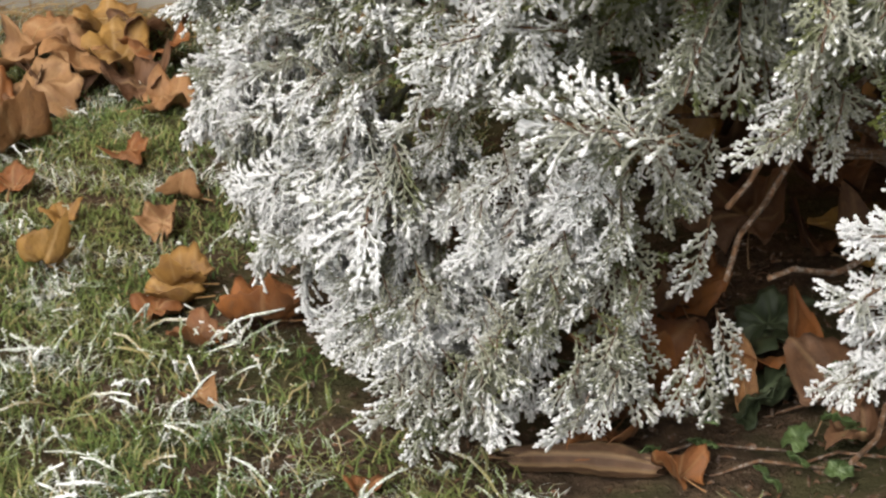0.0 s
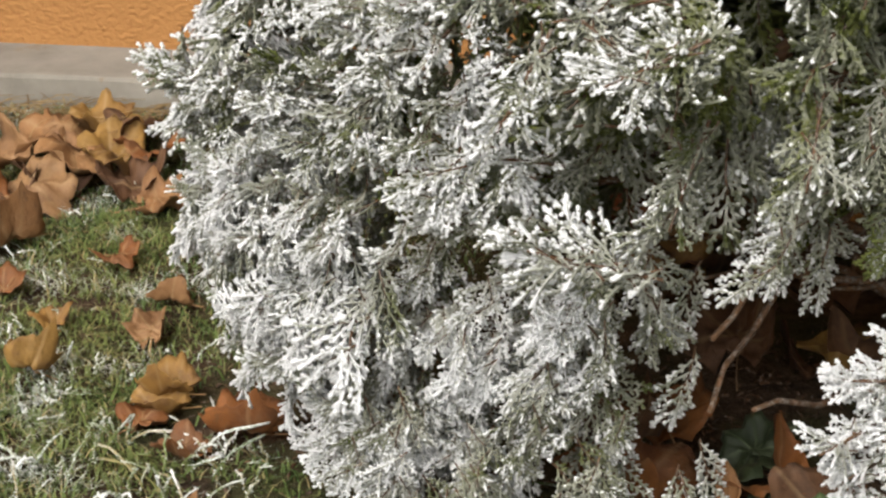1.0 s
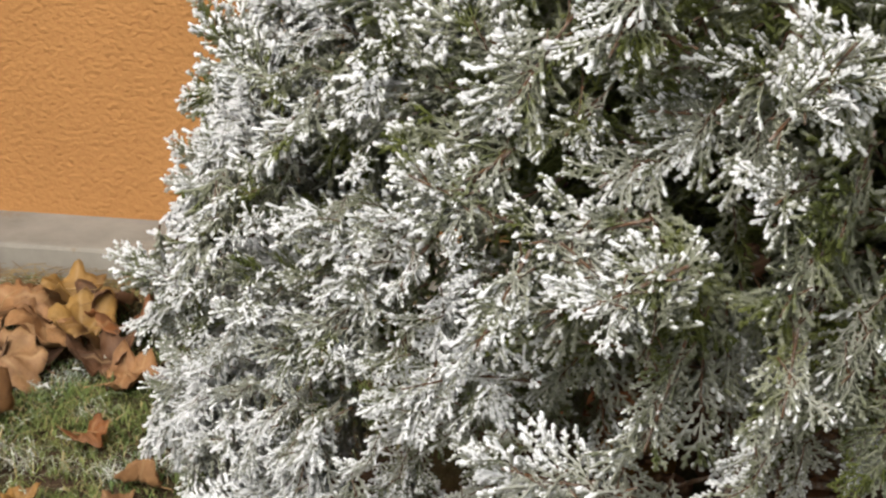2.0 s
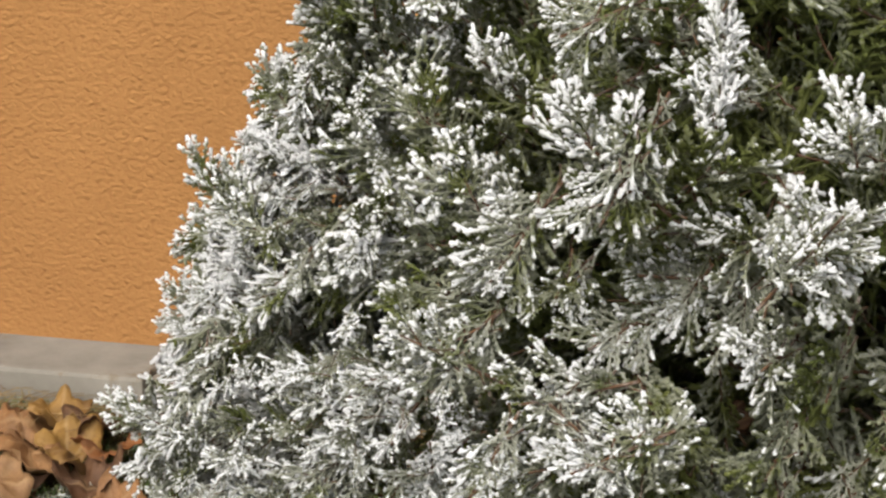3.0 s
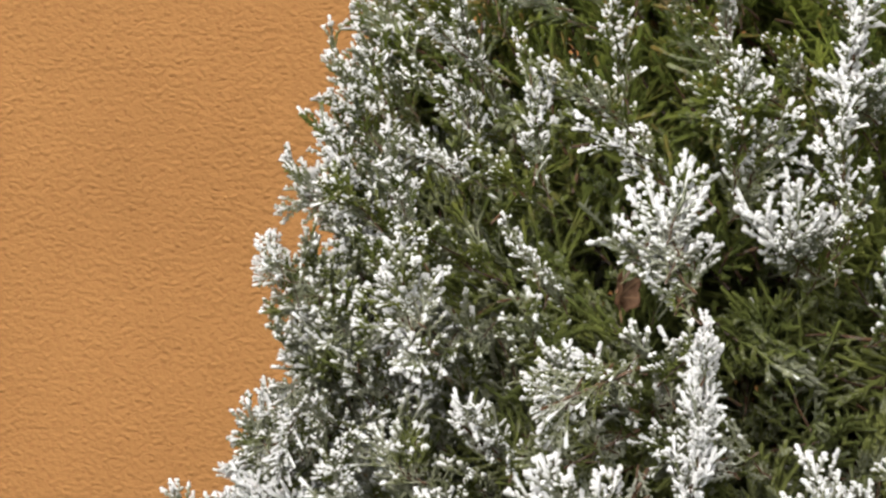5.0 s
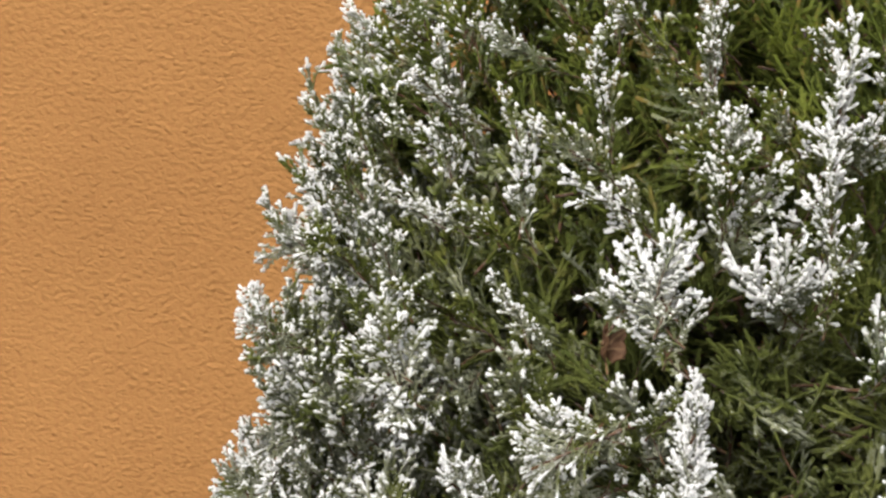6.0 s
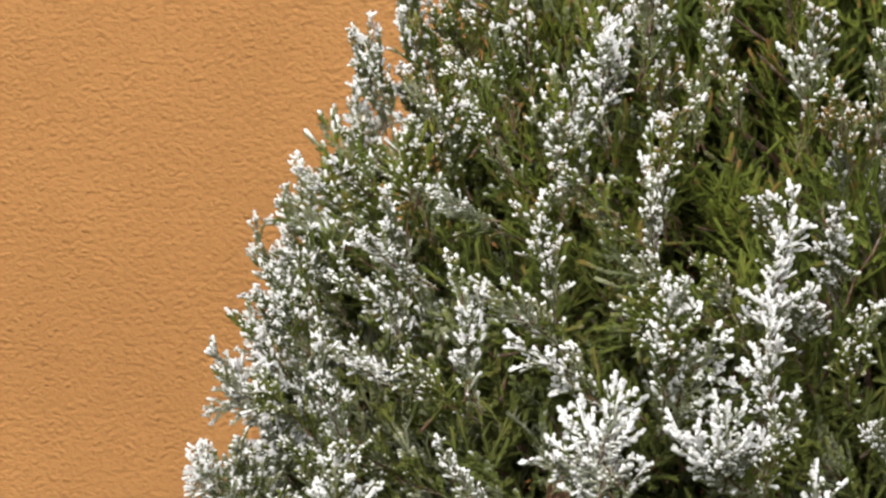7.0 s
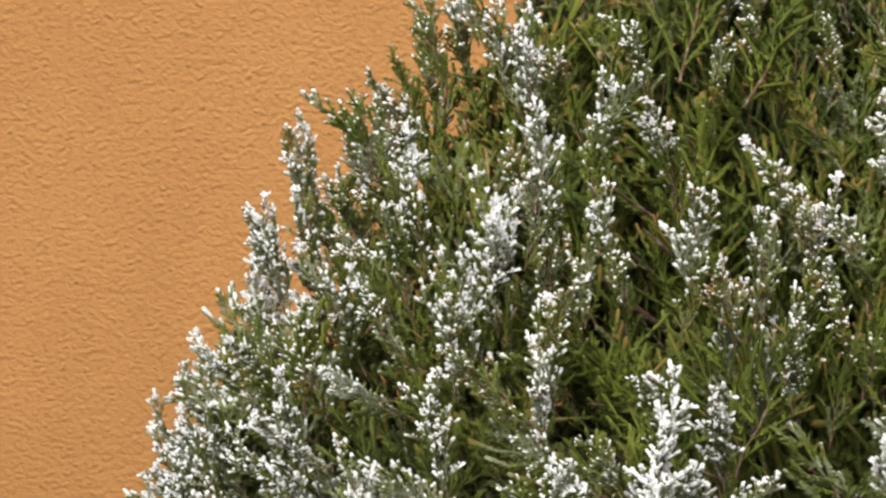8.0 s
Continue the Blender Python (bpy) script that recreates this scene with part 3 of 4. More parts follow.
    # the core between the trunks
    for _ in range(420):
        z = rng.uniform(0.50, 2.0)
        p, out = surface(z, rng.uniform(-0.3, 2.2), rng.uniform(0.30, 0.82))
        way = out * 0.4 + np.array([0, 0, 1.0]) + rng.normal(0, 0.4, 3)
        sprays.append((DEEP[int(rng.integers(len(DEEP)))], spray_pose(0.15, way, out + rng.normal(0, 0.6, 3), p, rng.uniform(0.9, 1.3)), -0.8, p))
    for _ in range(260):
        z = rng.uniform(0.75, 1.95)
        p, out = surface(z, rng.uniform(-0.3, 2.0), rng.uniform(0.45, 0.88))
        way = out * 0.4 + np.array([0, 0, 1.0]) + rng.normal(0, 0.4, 3)
        sprays.append((INNER[int(rng.integers(len(INNER)))], spray_pose(0.15, way, rng.normal(0, 1, 3), p, rng.uniform(0.9, 1.3)), -0.8, p))
    scatter(150, 0.68, -20, 160, 1, True, 0.1, 1.15)
    scatter(70, 0.45, -20, 160, 1, True, 0.2, 1.3)
    scatter(190, 0.80, 120, 340, 1, True)
    scatter(170, 0.76, -25, 60, 1, True, 0.45, 1.75)
    scatter(170, 0.62, -25, 150, 1, True, 0.45, 1.8)
    scatter(150, 0.42, -25, 200, 1, True, 0.35, 1.8)
    # the skirt, down to a hand's width over the ground
    for _ in range(42):
        z = rng.uniform(0.06, 0.36)
        p, out = surface(z, angle(8, 72), 1.0 - 0.08 * rng.random())
        if p[0] > -0.07:
            continue
        tang = np.array([-out[1], out[0], 0.0])
        bough(p, out, out * rng.uniform(0.3, 0.8) + tang * rng.normal(0, 0.4) + np.array([0, 0, rng.uniform(-1.2, -0.3)]), rng.uniform(0.8, 1.1), 0.13 + rng.normal(0, 0.08), SKIRT, 5)
    for x, y, z, gx, gz, size, rime in LOW_BOUGHS + HIGH_BOUGHS + FILL_BOUGHS + TOP_BOUGHS:
        p = np.array([x, y, z])
        out = np.array([p[0] - CENTRE[0], p[1] - CENTRE[1], 0.0])
        out /= np.linalg.norm(out)
        grow = np.array([gx, 0.25 * out[1], gz])
        bough(p, np.array([0.25 * out[0], -1.0, 0.35]), grow, size, rime, PLUME if z > 1.2 or rime >= 0.28 else FAN, 7)
    # a low branch that reaches out at the street side
    for k in range(12):
        p = np.array([0.112 + 0.010 * k, -1.90 + 0.04 * rng.random(), 0.265 + 0.165 * ((k * 5) % 12) / 11])
        grow = np.array([-0.75, -0.3, -0.5 + 0.7 * rng.random()])
        bough(p, np.array([0.0, -1.0, 0.5]), grow, 0.66, 0.30, FAN, 6)
    # fine growth that closes the crown behind the outer boughs
    for _ in range(70):
        p = np.array([rng.uniform(-0.24, -0.02), rng.uniform(-1.25, -1.0), rng.uniform(0.95, 1.45)])
        p[0] += max(0.0, (p[2] - 1.1) * 0.4)
        sprays.append((INNER[int(rng.integers(len(INNER)))], spray_pose(0.12, np.array([-0.3, -0.2, 1.0]) + rng.normal(0, 0.3, 3), np.array([0.0, -1.0, 0.3]) + rng.normal(0, 0.4, 3), p, rng.uniform(1.0, 1.3)), -0.3, p))
    for _ in range(44):
        p = np.array([rng.uniform(-0.34, -0.12), rng.uniform(-1.36, -1.12), rng.uniform(0.58, 0.95)])
        sprays.append((INNER[int(rng.integers(len(INNER)))], spray_pose(0.12, np.array([-0.6, -0.3, 0.3]) + rng.normal(0, 0.4, 3), np.array([0.0, -1.0, 0.3]) + rng.normal(0, 0.4, 3), p, rng.uniform(1.0, 1.3)), -0.2, p))
    for x, y, z in ((-0.32, -1.22, 0.57), (-0.33, -1.22, 0.57), (-0.19, -1.10, 1.19), (-0.18, -1.10, 1.18)):
        for _ in range(13):
            p = np.array([x, y, z]) + rng.normal(0, 0.035, 3)
            sprays.append((INNER[int(rng.integers(len(INNER)))], spray_pose(0.07, np.array([-0.5, -0.2, 0.6]) + rng.normal(0, 0.4, 3), np.array([0.0, -1.0, 0.3]) + rng.normal(0, 0.3, 3), p, rng.uniform(1.0, 1.3)), -0.15, p))
    for x, y, z, gx, gz in ((-0.04, -1.70, 0.70, -0.6, -0.3), (0.03, -1.69, 0.72, -0.4, -0.5), (0.09, -1.68, 0.70, -0.2, -0.7), (0.0, -1.69, 0.77, -0.6, 0.1)):
        bough(np.array([x, y, z]), np.array([0.0, -1.0, 0.35]), np.array([gx, -0.25, gz]), 0.8, -0.08, FAN, 6)
    # thin grey sprays hanging above the low gap; rime cut to imitate its shade
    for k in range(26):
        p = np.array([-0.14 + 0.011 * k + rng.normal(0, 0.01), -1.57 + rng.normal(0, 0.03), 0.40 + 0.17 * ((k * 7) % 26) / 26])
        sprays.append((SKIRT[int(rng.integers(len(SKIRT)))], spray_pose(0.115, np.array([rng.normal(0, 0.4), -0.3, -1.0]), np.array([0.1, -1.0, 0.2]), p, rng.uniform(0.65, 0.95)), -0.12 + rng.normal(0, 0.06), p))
    # the hem of the skirt
    for x, y, z, gx in ((-0.28, -1.60, 0.09, -0.3), (-0.24, -1.62, 0.08, 0.0), (-0.31, -1.57, 0.14, -0.4), (-0.20, -1.64, 0.09, 0.1), (-0.26, -1.60, 0.16, -0.2), (-0.17, -1.64, 0.14, 0.0)):
        bough(np.array([x, y, z]), np.array([-0.2, -1.0, 0.3]), np.array([gx, -0.2, -1.0]), 0.8, 0.06, SKIRT, 5)
    # grey drooping growth at the edge of the low gap
    for x, y, z, gx in ((-0.10, -1.63, 0.09, -0.1), (-0.06, -1.62, 0.11, 0.1), (-0.035, -1.60, 0.19, 0.2), (0.0, -1.58, 0.30, 0.2), (-0.05, -1.64, 0.28, 0.0), (-0.12, -1.64, 0.20, -0.2), (-0.09, -1.60, 0.30, 0.1)):
        bough(np.array([x, y, z]), np.array([0.1, -1.0, 0.3]), np.array([gx, -0.15, -1.0]), 0.9, 0.0, SKIRT, 5)
    # thin sprays that hang in the gap below
    for x, y, z, lean_x in ((0.00, -1.57, 0.075, -0.2), (0.03, -1.58, 0.07, 0.1), (0.065, -1.56, 0.10, 0.3), (0.0, -1.56, 0.20, -0.4), (0.10, -1.50, 0.33, 0.1), (-0.02, -1.5, 0.33, 0.1), (0.16, -1.52, 0.36, 0.2), (0.02, -1.55, 0.28, -0.2)):
        p = np.array([x, y, z])
        sprays.append((SKIRT[int(rng.integers(len(SKIRT)))], spray_pose(0.12, np.array([lean_x, -0.15, -1.0]), np.array([0.2, -1.0, 0.2]), p, 0.8), 0.16, p))

    # drooping growth over the limbs at the street side, and plumes that close the top
    for x, y, z, gx, gz, rime in ((0.16, -1.56, 0.36, 0.2, -1.0, 0.0), (0.22, -1.58, 0.39, 0.3, -0.9, 0.04), (0.19, -1.54, 0.46, -0.2, -1.0, -0.06), (0.13, -1.55, 0.45, -0.3, -0.9, -0.02), (0.25, -1.56, 0.32, 0.1, -1.0, 0.02)):
        bough(np.array([x, y, z]), np.array([0.0, -1.0, 0.4]), np.array([gx, -0.2, gz]), 0.95, rime, SKIRT, 4)
    for x, y, z in ((0.31, -1.40, 1.45), (0.28, -1.38, 1.39), (0.34, -1.42, 1.40), (0.32, -1.36, 1.34), (0.36, -1.38, 1.47), (0.11, -1.34, 1.47), (0.14, -1.38, 1.44)):
        bough(np.array([x, y, z]), np.array([0.0, -1.0, 0.35]), np.array([0.05, -0.2, 1.0]), 1.05, -0.03, PLUME, 6)
    # growth that fills the notches of the wall side
    for x, y, z, gx, gz in ((-0.31, -1.30, 0.93, -0.7, 0.8), (-0.27, -1.33, 0.89, -0.6, 0.9), (-0.33, -1.28, 0.98, -0.8, 0.7), (-0.36, -1.30, 0.82, -0.9, 0.3), (-0.38, -1.28, 0.66, -0.9, 0.2), (-0.27, -1.36, 0.68, -0.7, 0.4),
                           (-0.29, -1.34, 0.55, -0.7, 0.0), (-0.26, -1.36, 0.60, -0.6, 0.2), (-0.25, -1.30, 1.10, -0.5, 1.0), (-0.16, -1.32, 1.20, -0.3, 1.0), (-0.22, -1.36, 0.91, -0.5, 0.8), (-0.30, -1.28, 0.99, -0.6, 0.8), (-0.295, -1.25, 1.155, -0.5, 1.0), (-0.27, -1.22, 1.21, -0.4, 1.0), (-0.10, -1.00, 1.50, -0.3, 1.0), (-0.13, -1.05, 1.44, -0.3, 1.0), (-0.30, -1.10, 1.20, -0.5, 0.9), (-0.06, -1.02, 1.56, -0.2, 1.0), (-0.02, -1.0, 1.61, -0.2, 1.0), (-0.07, -1.06, 1.50, -0.2, 1.0), (0.02, -1.02, 1.66, -0.1, 1.0), (-0.03, -1.05, 1.54, -0.1, 1.0)):
        bough(np.array([x, y, z]), np.array([-0.4, -1.0, 0.35]), np.array([gx, -0.2, gz]), 1.0, -0.05, FAN if z < 1.05 else PLUME, 6)

    def joined(stock):
        vs, ls, ss, ts, sl, rs, n = [], [], [], [], [], [], 0
        for packed, m, rime, _ in stock:
            v, loops, sizes, tip, slot = packed
            a = np.array(base @ m)
            vs.append(v @ a[:3, :3].T + a[:3, 3])
            ls.append(loops + n)
            ss.append(sizes), ts.append(tip), sl.append(slot), rs.append(np.full(len(v), rime))
            n += len(v)
        return [np.concatenate(q) for q in (vs, ls, ss, ts, sl)], np.concatenate(rs)

    # every bough is a part; those of the street side have their sprays as pieces of their own
    order = sorted(range(len(boughs)), key=lambda i: boughs[i][0][1] + 0.35 * abs(boughs[i][0][0] + 0.1) + 0.2 * abs(boughs[i][0][2] - 0.8))
    made, pieces = {}, 0
    for rank, i in enumerate(order):
        _, line, own = boughs[i]
        if rank >= 300:
            sprays.extend(own)
            continue
        if pieces + len(own) <= 300:
            pieces += len(own)
            s = Soup()
            add_tube(s, np.array(line) - np.array([CENTRE[0], CENTRE[1], 0]), np.linspace(0.0018, 0.0012, 6), 0.3, 5)
            ob = new("bough", mesh_from("bough", s.arrays(), [TWIG]))
            ob.parent = shrub
            for packed, m, rime, _ in own:
                key = (id(packed), round(rime * 12) / 12)
                if key not in made:
                    made[key] = mesh_from("spray", packed, [FOLIAGE, TWIG], rime=key[1])
                piece = new("spray", made[key])
                piece.parent = ob
                piece.matrix_local = base @ m
        else:
            packed, rimes = joined(own)
            ob = new("bough", mesh_from("bough", packed, [FOLIAGE, TWIG], rime=rimes))
            ob.parent = shrub
    packed, rimes = joined(sprays)
    rest = new("foliage", mesh_from("foliage", packed, [FOLIAGE, TWIG], rime=rimes))
    rest.parent = shrub
    tagged(rest, "dense mass of rimed green sprays", kind="stuff")

    # trunks and limbs
    def limb(name, pts, r0, r1, material, label=""):
        s = Soup()
        pts = np.asarray(pts, float)
        n = len(pts)
        jit = rng.normal(0, 0.006, pts.shape)
        jit[0] = 0
        add_tube(s, pts + jit, np.linspace(r0, r1, n), 0.3, 7)
        ob = new(name, mesh_from(name, s.arrays(), [material]))
        ob.parent = shrub
        ob.matrix_local = base
        tagged(ob, label)

    for dx, dy, top, r in ((0, 0, 1.75, 0.035), (-0.10, -0.10, 1.45, 0.026), (0.12, -0.06, 1.55, 0.028), (-0.05, 0.12, 1.5, 0.024), (0.06, -0.18, 1.3, 0.022)):
        us = np.linspace(0, 1, 9)
        pts = [(CENTRE[0] + dx * (0.5 + 1.6 * u), CENTRE[1] + dy * (0.5 + 1.8 * u), -0.04 + 0.82 * top * u) for u in us]
        limb("trunk", pts, r, r * 0.25, BARK)
    for k in range(70):
        z = 0.2 + 1.3 * rng.random()
        phi = radians(rng.uniform(-20, 140) if k < 58 else rng.uniform(140, 340))
        p, out = surface(z, phi, 0.64)
        root = np.array([CENTRE[0] + out[0] * 0.05, CENTRE[1] + out[1] * 0.08, max(0.08, z - 0.30 - 0.1 * rng.random())])
        us = np.linspace(0, 1, 8)
        pts = [root + (p - root) * u + np.array([0, 0, 0.06 * math.sin(math.pi * u)]) for u in us]
        limb("limb", pts, 0.007, 0.0012, TWIG)
    # bare rimed twigs in the low gap
    for a, b in (((0.30, -1.25, 0.50), (0.03, -1.55, 0.22)), ((0.20, -1.40, 0.52), (0.14, -1.52, 0.33)), ((0.34, -1.30, 0.22), (0.09, -1.52, 0.20)), ((0.2, -1.42, 0.5), (0.05, -1.56, 0.30)),
                 ((0.40, -1.50, 0.30), (0.15, -1.88, 0.36)), ((0.30, -1.45, 0.20), (0.17, -1.62, 0.06))):
        us = np.linspace(0, 1, 9)
        pts = [np.array(a) + (np.array(b) - np.array(a)) * u + np.array([0, 0, -0.02 * math.sin(math.pi * u)]) for u in us]
        limb("twig", pts, 0.005, 0.0028, TWIG, "bare twig furred with rime")


build_shrub()


# ---- fallen leaves ----
def leaf_mesh(seed, radius, lobes, depth, curl, fold, material, slim=1.0):
    """A dry lobed leaf with a stalk: curled across, folded along its midrib, with an uneven rim."""
    rng = np.random.default_rng(seed)
    around, rings = 46, 5
    th = np.linspace(0, 2 * np.pi, around, endpoint=False)
    rim = np.ones(around)
    veins = [math.pi / 2 + (k - (lobes - 1) / 2) * (4.4 / lobes) for k in range(lobes)]
    if depth > 0:
        peak = np.max([np.maximum(0, 1 - np.abs((th - v + np.pi) % (2 * np.pi) - np.pi) / 0.62) for v in veins], axis=0)
        rim = 1 - depth + depth * peak ** 0.9
        rim *= np.where(np.abs((th + np.pi / 2 + np.pi) % (2 * np.pi) - np.pi) < 0.35, 0.45, 1)
    rim *= 1 + 0.03 * np.sin(th * 13 + seed) + 0.05 * np.sin(th * 5 + 2 * seed) + rng.normal(0, 0.022, around)
    if depth == 0:
        rim *= 0.62 + 0.38 * np.abs(np.sin(th)) ** 1.5
    s = Soup()
    phase = rng.uniform(0, 6, 3)
    top, tip = [(0.0, 0.0)], [1.0]
    for r in range(1, rings + 1):
        for a, m in zip(th, rim):
            q = radius * m * r / rings
            top.append((q * math.cos(a), q * math.sin(a)))
            near = min(abs((a - v + math.pi) % (2 * math.pi) - math.pi) for v in veins)
            tip.append(max(0.0, 1 - near * r * 2.2))
    top = np.array(top)
    x, y = top[:, 0] / radius, top[:, 1] / radius
    z = radius * (curl * x ** 2 + fold * np.abs(x) + 0.45 * curl * y ** 2 * np.sin(phase[0]) + 0.20 * np.sin(5 * x + phase[1]) * np.cos(4.5 * y + phase[2]) + 0.085 * np.sin(12 * x + 9 * y + phase[0]) * np.cos(7 * x - 11 * y + phase[1]))
    # the sides roll in where the leaf is curled hard
    roll = curl * 0.9
    x2 = np.sin(x * roll) / max(abs(roll), 1e-3) if abs(roll) > 0.2 else x
    v = np.c_[x2 * radius * slim, top[:, 1], z * (0.5 + 0.5 * slim)]
    n = len(v)
    v = np.vstack([v, v - np.array([0, 0, 0.0012])])
    tris, quads = [], []
    for k in range(around):
        l = (k + 1) % around
        tris += [(0, 1 + k, 1 + l), (n, n + 1 + l, n + 1 + k)]
        for r in range(rings - 1):
            a, b, c, d = 1 + r * around + k, 1 + (r + 1) * around + k, 1 + (r + 1) * around + l, 1 + r * around + l
            quads += [(a, b, c, d), (n + a, n + d, n + c, n + b)]
        e, f = 1 + (rings - 1) * around + k, 1 + (rings - 1) * around + l
        quads.append((e, n + e, n + f, f))
    s.add(v, np.array(quads), np.array(tip + tip))
    s.loops.append(np.array(tris).ravel())
    s.sizes.append(np.full(len(tris), 3))
    s.slot.append(np.zeros(len(tris), int))
    return mesh_from("leaf_blade", s.arrays(), [material])


def stalk_mesh(radius, material):
    s = Soup()
    path = [(0.01 * radius * u * u, -0.28 * radius * u - 0.2 * radius, 0.02 * u * radius) for u in (0, 1, 2, 3)]
    add_tube(s, np.array(path), np.array([0.0012, 0.001, 0.001, 0.0014]), 1.0, 5)
    return mesh_from("stalk", s.arrays(), [material])


LEAF_SHAPES = {}


def fallen_leaf(x, y, z, radius, turn, tilt, side, kind, label, lobes=5, depth=0.45, curl=0.5, fold=0.15, group="fallen leaves on the lawn", slim=1.0):
    material = {"tan": LEAF_TAN, "rust": LEAF_RUST, "ochre": LEAF_OCHRE, "dark": LEAF_DARK}[kind]
    key = (kind, lobes, depth, curl, fold, round(radius, 3), slim)
    if key not in LEAF_SHAPES:
        LEAF_SHAPES[key] = (leaf_mesh(len(LEAF_SHAPES) + 3, radius, lobes, depth, curl, fold, material, slim), stalk_mesh(radius, material))
    ob = new("fallen_leaf")
    for name, me in zip(("blade", "stalk"), LEAF_SHAPES[key]):
        new(name, me).parent = ob
    ob.matrix_world = pose(x, y, z + ground_height(x, y), tilt, side, turn)
    return tagged(ob, label, "leaf", group)


TAN = "dry tan maple leaf with curled lobes lying on frosty grass"
RUST = "rust-brown dry leaf lying on bare soil beside the shrub"
OCHRE = "ochre dry leaf with crinkled edges lying on grass"
LAWN_LEAVES = [
    (-0.885, -0.25, 0.040, 0.078, 20, 16, 10, "tan", TAN, 5, 0.42, -0.45, 0.10),
    (-0.855, -0.33, 0.050, 0.080, 150, 14, -8, "tan", TAN, 5, 0.42, -0.40, 0.12),
    (-0.945, -0.34, 0.040, 0.055, 250, 30, 25, "tan", TAN, 3, 0.25, 0.90, 0.10),
    (-0.89, -0.43, 0.030, 0.070, 330, 25, 5, "tan", TAN, 5, 0.42, -0.55, 0.20),
    (-0.79, -0.32, 0.040, 0.065, 80, 24, -12, "ochre", OCHRE, 5, 0.42, 0.55, 0.15),
]
MORE_LEAVES = [
    (-0.735, -0.30, 0.035, 0.060, 200, 20, 10, "rust", RUST, 5, 0.42, 0.55, 0.15),
    (-0.94, -0.46, 0.022, 0.055, 120, 15, -15, "rust", TAN, 5, 0.42, 0.55, 0.10),
    (-0.885, -0.60, 0.030, 0.075, 150, 15, 25, "tan", TAN, 5, 0.20, 1.00, 0.25, "fallen leaves on the lawn", 0.6),
    (-0.83, -0.22, 0.035, 0.055, 60, 15, 0, "ochre", OCHRE, 5, 0.42, 0.55, 0.10),
    (-0.71, -0.44, 0.018, 0.060, 275, 10, 5, "tan", TAN, 5, 0.42, 0.50, 0.10),
    (-0.77, -0.86, 0.018, 0.030, 30, 15, 0, "ochre", OCHRE, 3, 0.30, 0.50, 0.10),
]
FAR_LEAVES = [
    (-0.625, -0.79, 0.020, 0.038, 95, 20, 20, "tan", TAN, 3, 0.20, 0.90, 0.25, "fallen leaves on the lawn", 0.55),
    (-0.635, -0.88, 0.022, 0.038, 350, 35, -10, "tan", RUST, 5, 0.25, 0.70, 0.20, "fallen leaves on the lawn", 0.75),
    (-0.577, -1.085, 0.024, 0.042, 85, 6, 5, "ochre", OCHRE, 7, 0.12, 0.90, 0.20, "fallen leaves on the lawn", 0.7),
    (-0.58, -1.105, 0.013, 0.042, 95, 5, -5, "ochre", OCHRE, 7, 0.12, 0.60, 0.15, "fallen leaves on the lawn", 0.7),
    (-0.465, -1.180, 0.016, 0.060, 100, 8, 12, "rust", RUST, 3, 0.12, 0.80, 0.20, "fallen leaves on the lawn", 0.6),
    (-0.535, -1.225, 0.012, 0.040, 75, 8, -8, "rust", RUST, 3, 0.15, 0.80, 0.15, "fallen leaves on the lawn", 0.6),
]
LAST_LEAVES = [
    (-0.87, -0.37, 0.018, 0.070, 40, 8, 5, "dark", RUST, 5, 0.42, 0.55, 0.15),
    (-0.78, -0.25, 0.030, 0.060, 300, 12, -10, "dark", RUST, 5, 0.42, 0.55, 0.15),
    (-0.93, -0.40, 0.020, 0.060, 190, 10, 8, "dark", RUST, 5, 0.42, 0.55, 0.10),
    (-0.76, -0.38, 0.015, 0.060, 20, 10, 0, "dark", RUST, 3, 0.25, 0.90, 0.15),
    (-0.76, -1.02, 0.025, 0.040, 140, 40, 30, "ochre", OCHRE, 3, 0.15, 0.90, 0.30),
    (-0.86, -0.75, 0.020, 0.040, 0, 15, 0, "rust", RUST, 5, 0.40, 0.40, 0.10),
    (-0.72, -0.67, 0.020, 0.036, 220, 15, 10, "rust", RUST, 5, 0.40, 0.60, 0.10),
    (-0.515, -1.355, 0.010, 0.026, 220, 6, 10, "tan", TAN, 3, 0.2, 0.70, 0.10),
    (-0.317, -1.570, 0.010, 0.024, 20, 12, 10, "rust", RUST, 5, 0.40, 0.60, 0.10),
    (-0.60, -1.14, 0.012, 0.038, 310, 10, 0, "rust", RUST, 5, 0.40, 0.40, 0.10),
]
for row in LAWN_LEAVES + MORE_LEAVES + FAR_LEAVES + LAST_LEAVES:
    fallen_leaf(*row)

LITTER = "brown dry leaf in the litter under the shrub"
# mostly the darker rust colour, standing in for shade under the shrub
UNDER = [
    (-0.04, -1.39, 0.035, 0.085, 70, 42, 15, "rust", LITTER, 3, 0.12, 0.80, 0.20),
    (-0.07, -1.45, 0.030, 0.070, 160, 30, -20, "rust", LITTER, 3, 0.12, 1.00, 0.25),
    (0.00, -1.56, 0.012, 0.036, 40, 12, 10, "rust", LITTER, 5, 0.25, 0.90, 0.10),
    (0.12, -1.36, 0.040, 0.075, 210, 38, 25, "rust", LITTER, 3, 0.15, 0.90, 0.15),
    (0.07, -1.40, 0.040, 0.045, 10, 60, 0, "tan", LITTER, 1, 0.0, 0.40, 0.10),
    (0.19, -1.50, 0.020, 0.050, 120, 15, 0, "dark", LITTER, 5, 0.25, 0.80, 0.10),
]
for row in UNDER:
    fallen_leaf(*row, group="leaf litter under the shrub", slim=0.45 if row[9] == 1 else 0.8)
rng = random.Random(12)
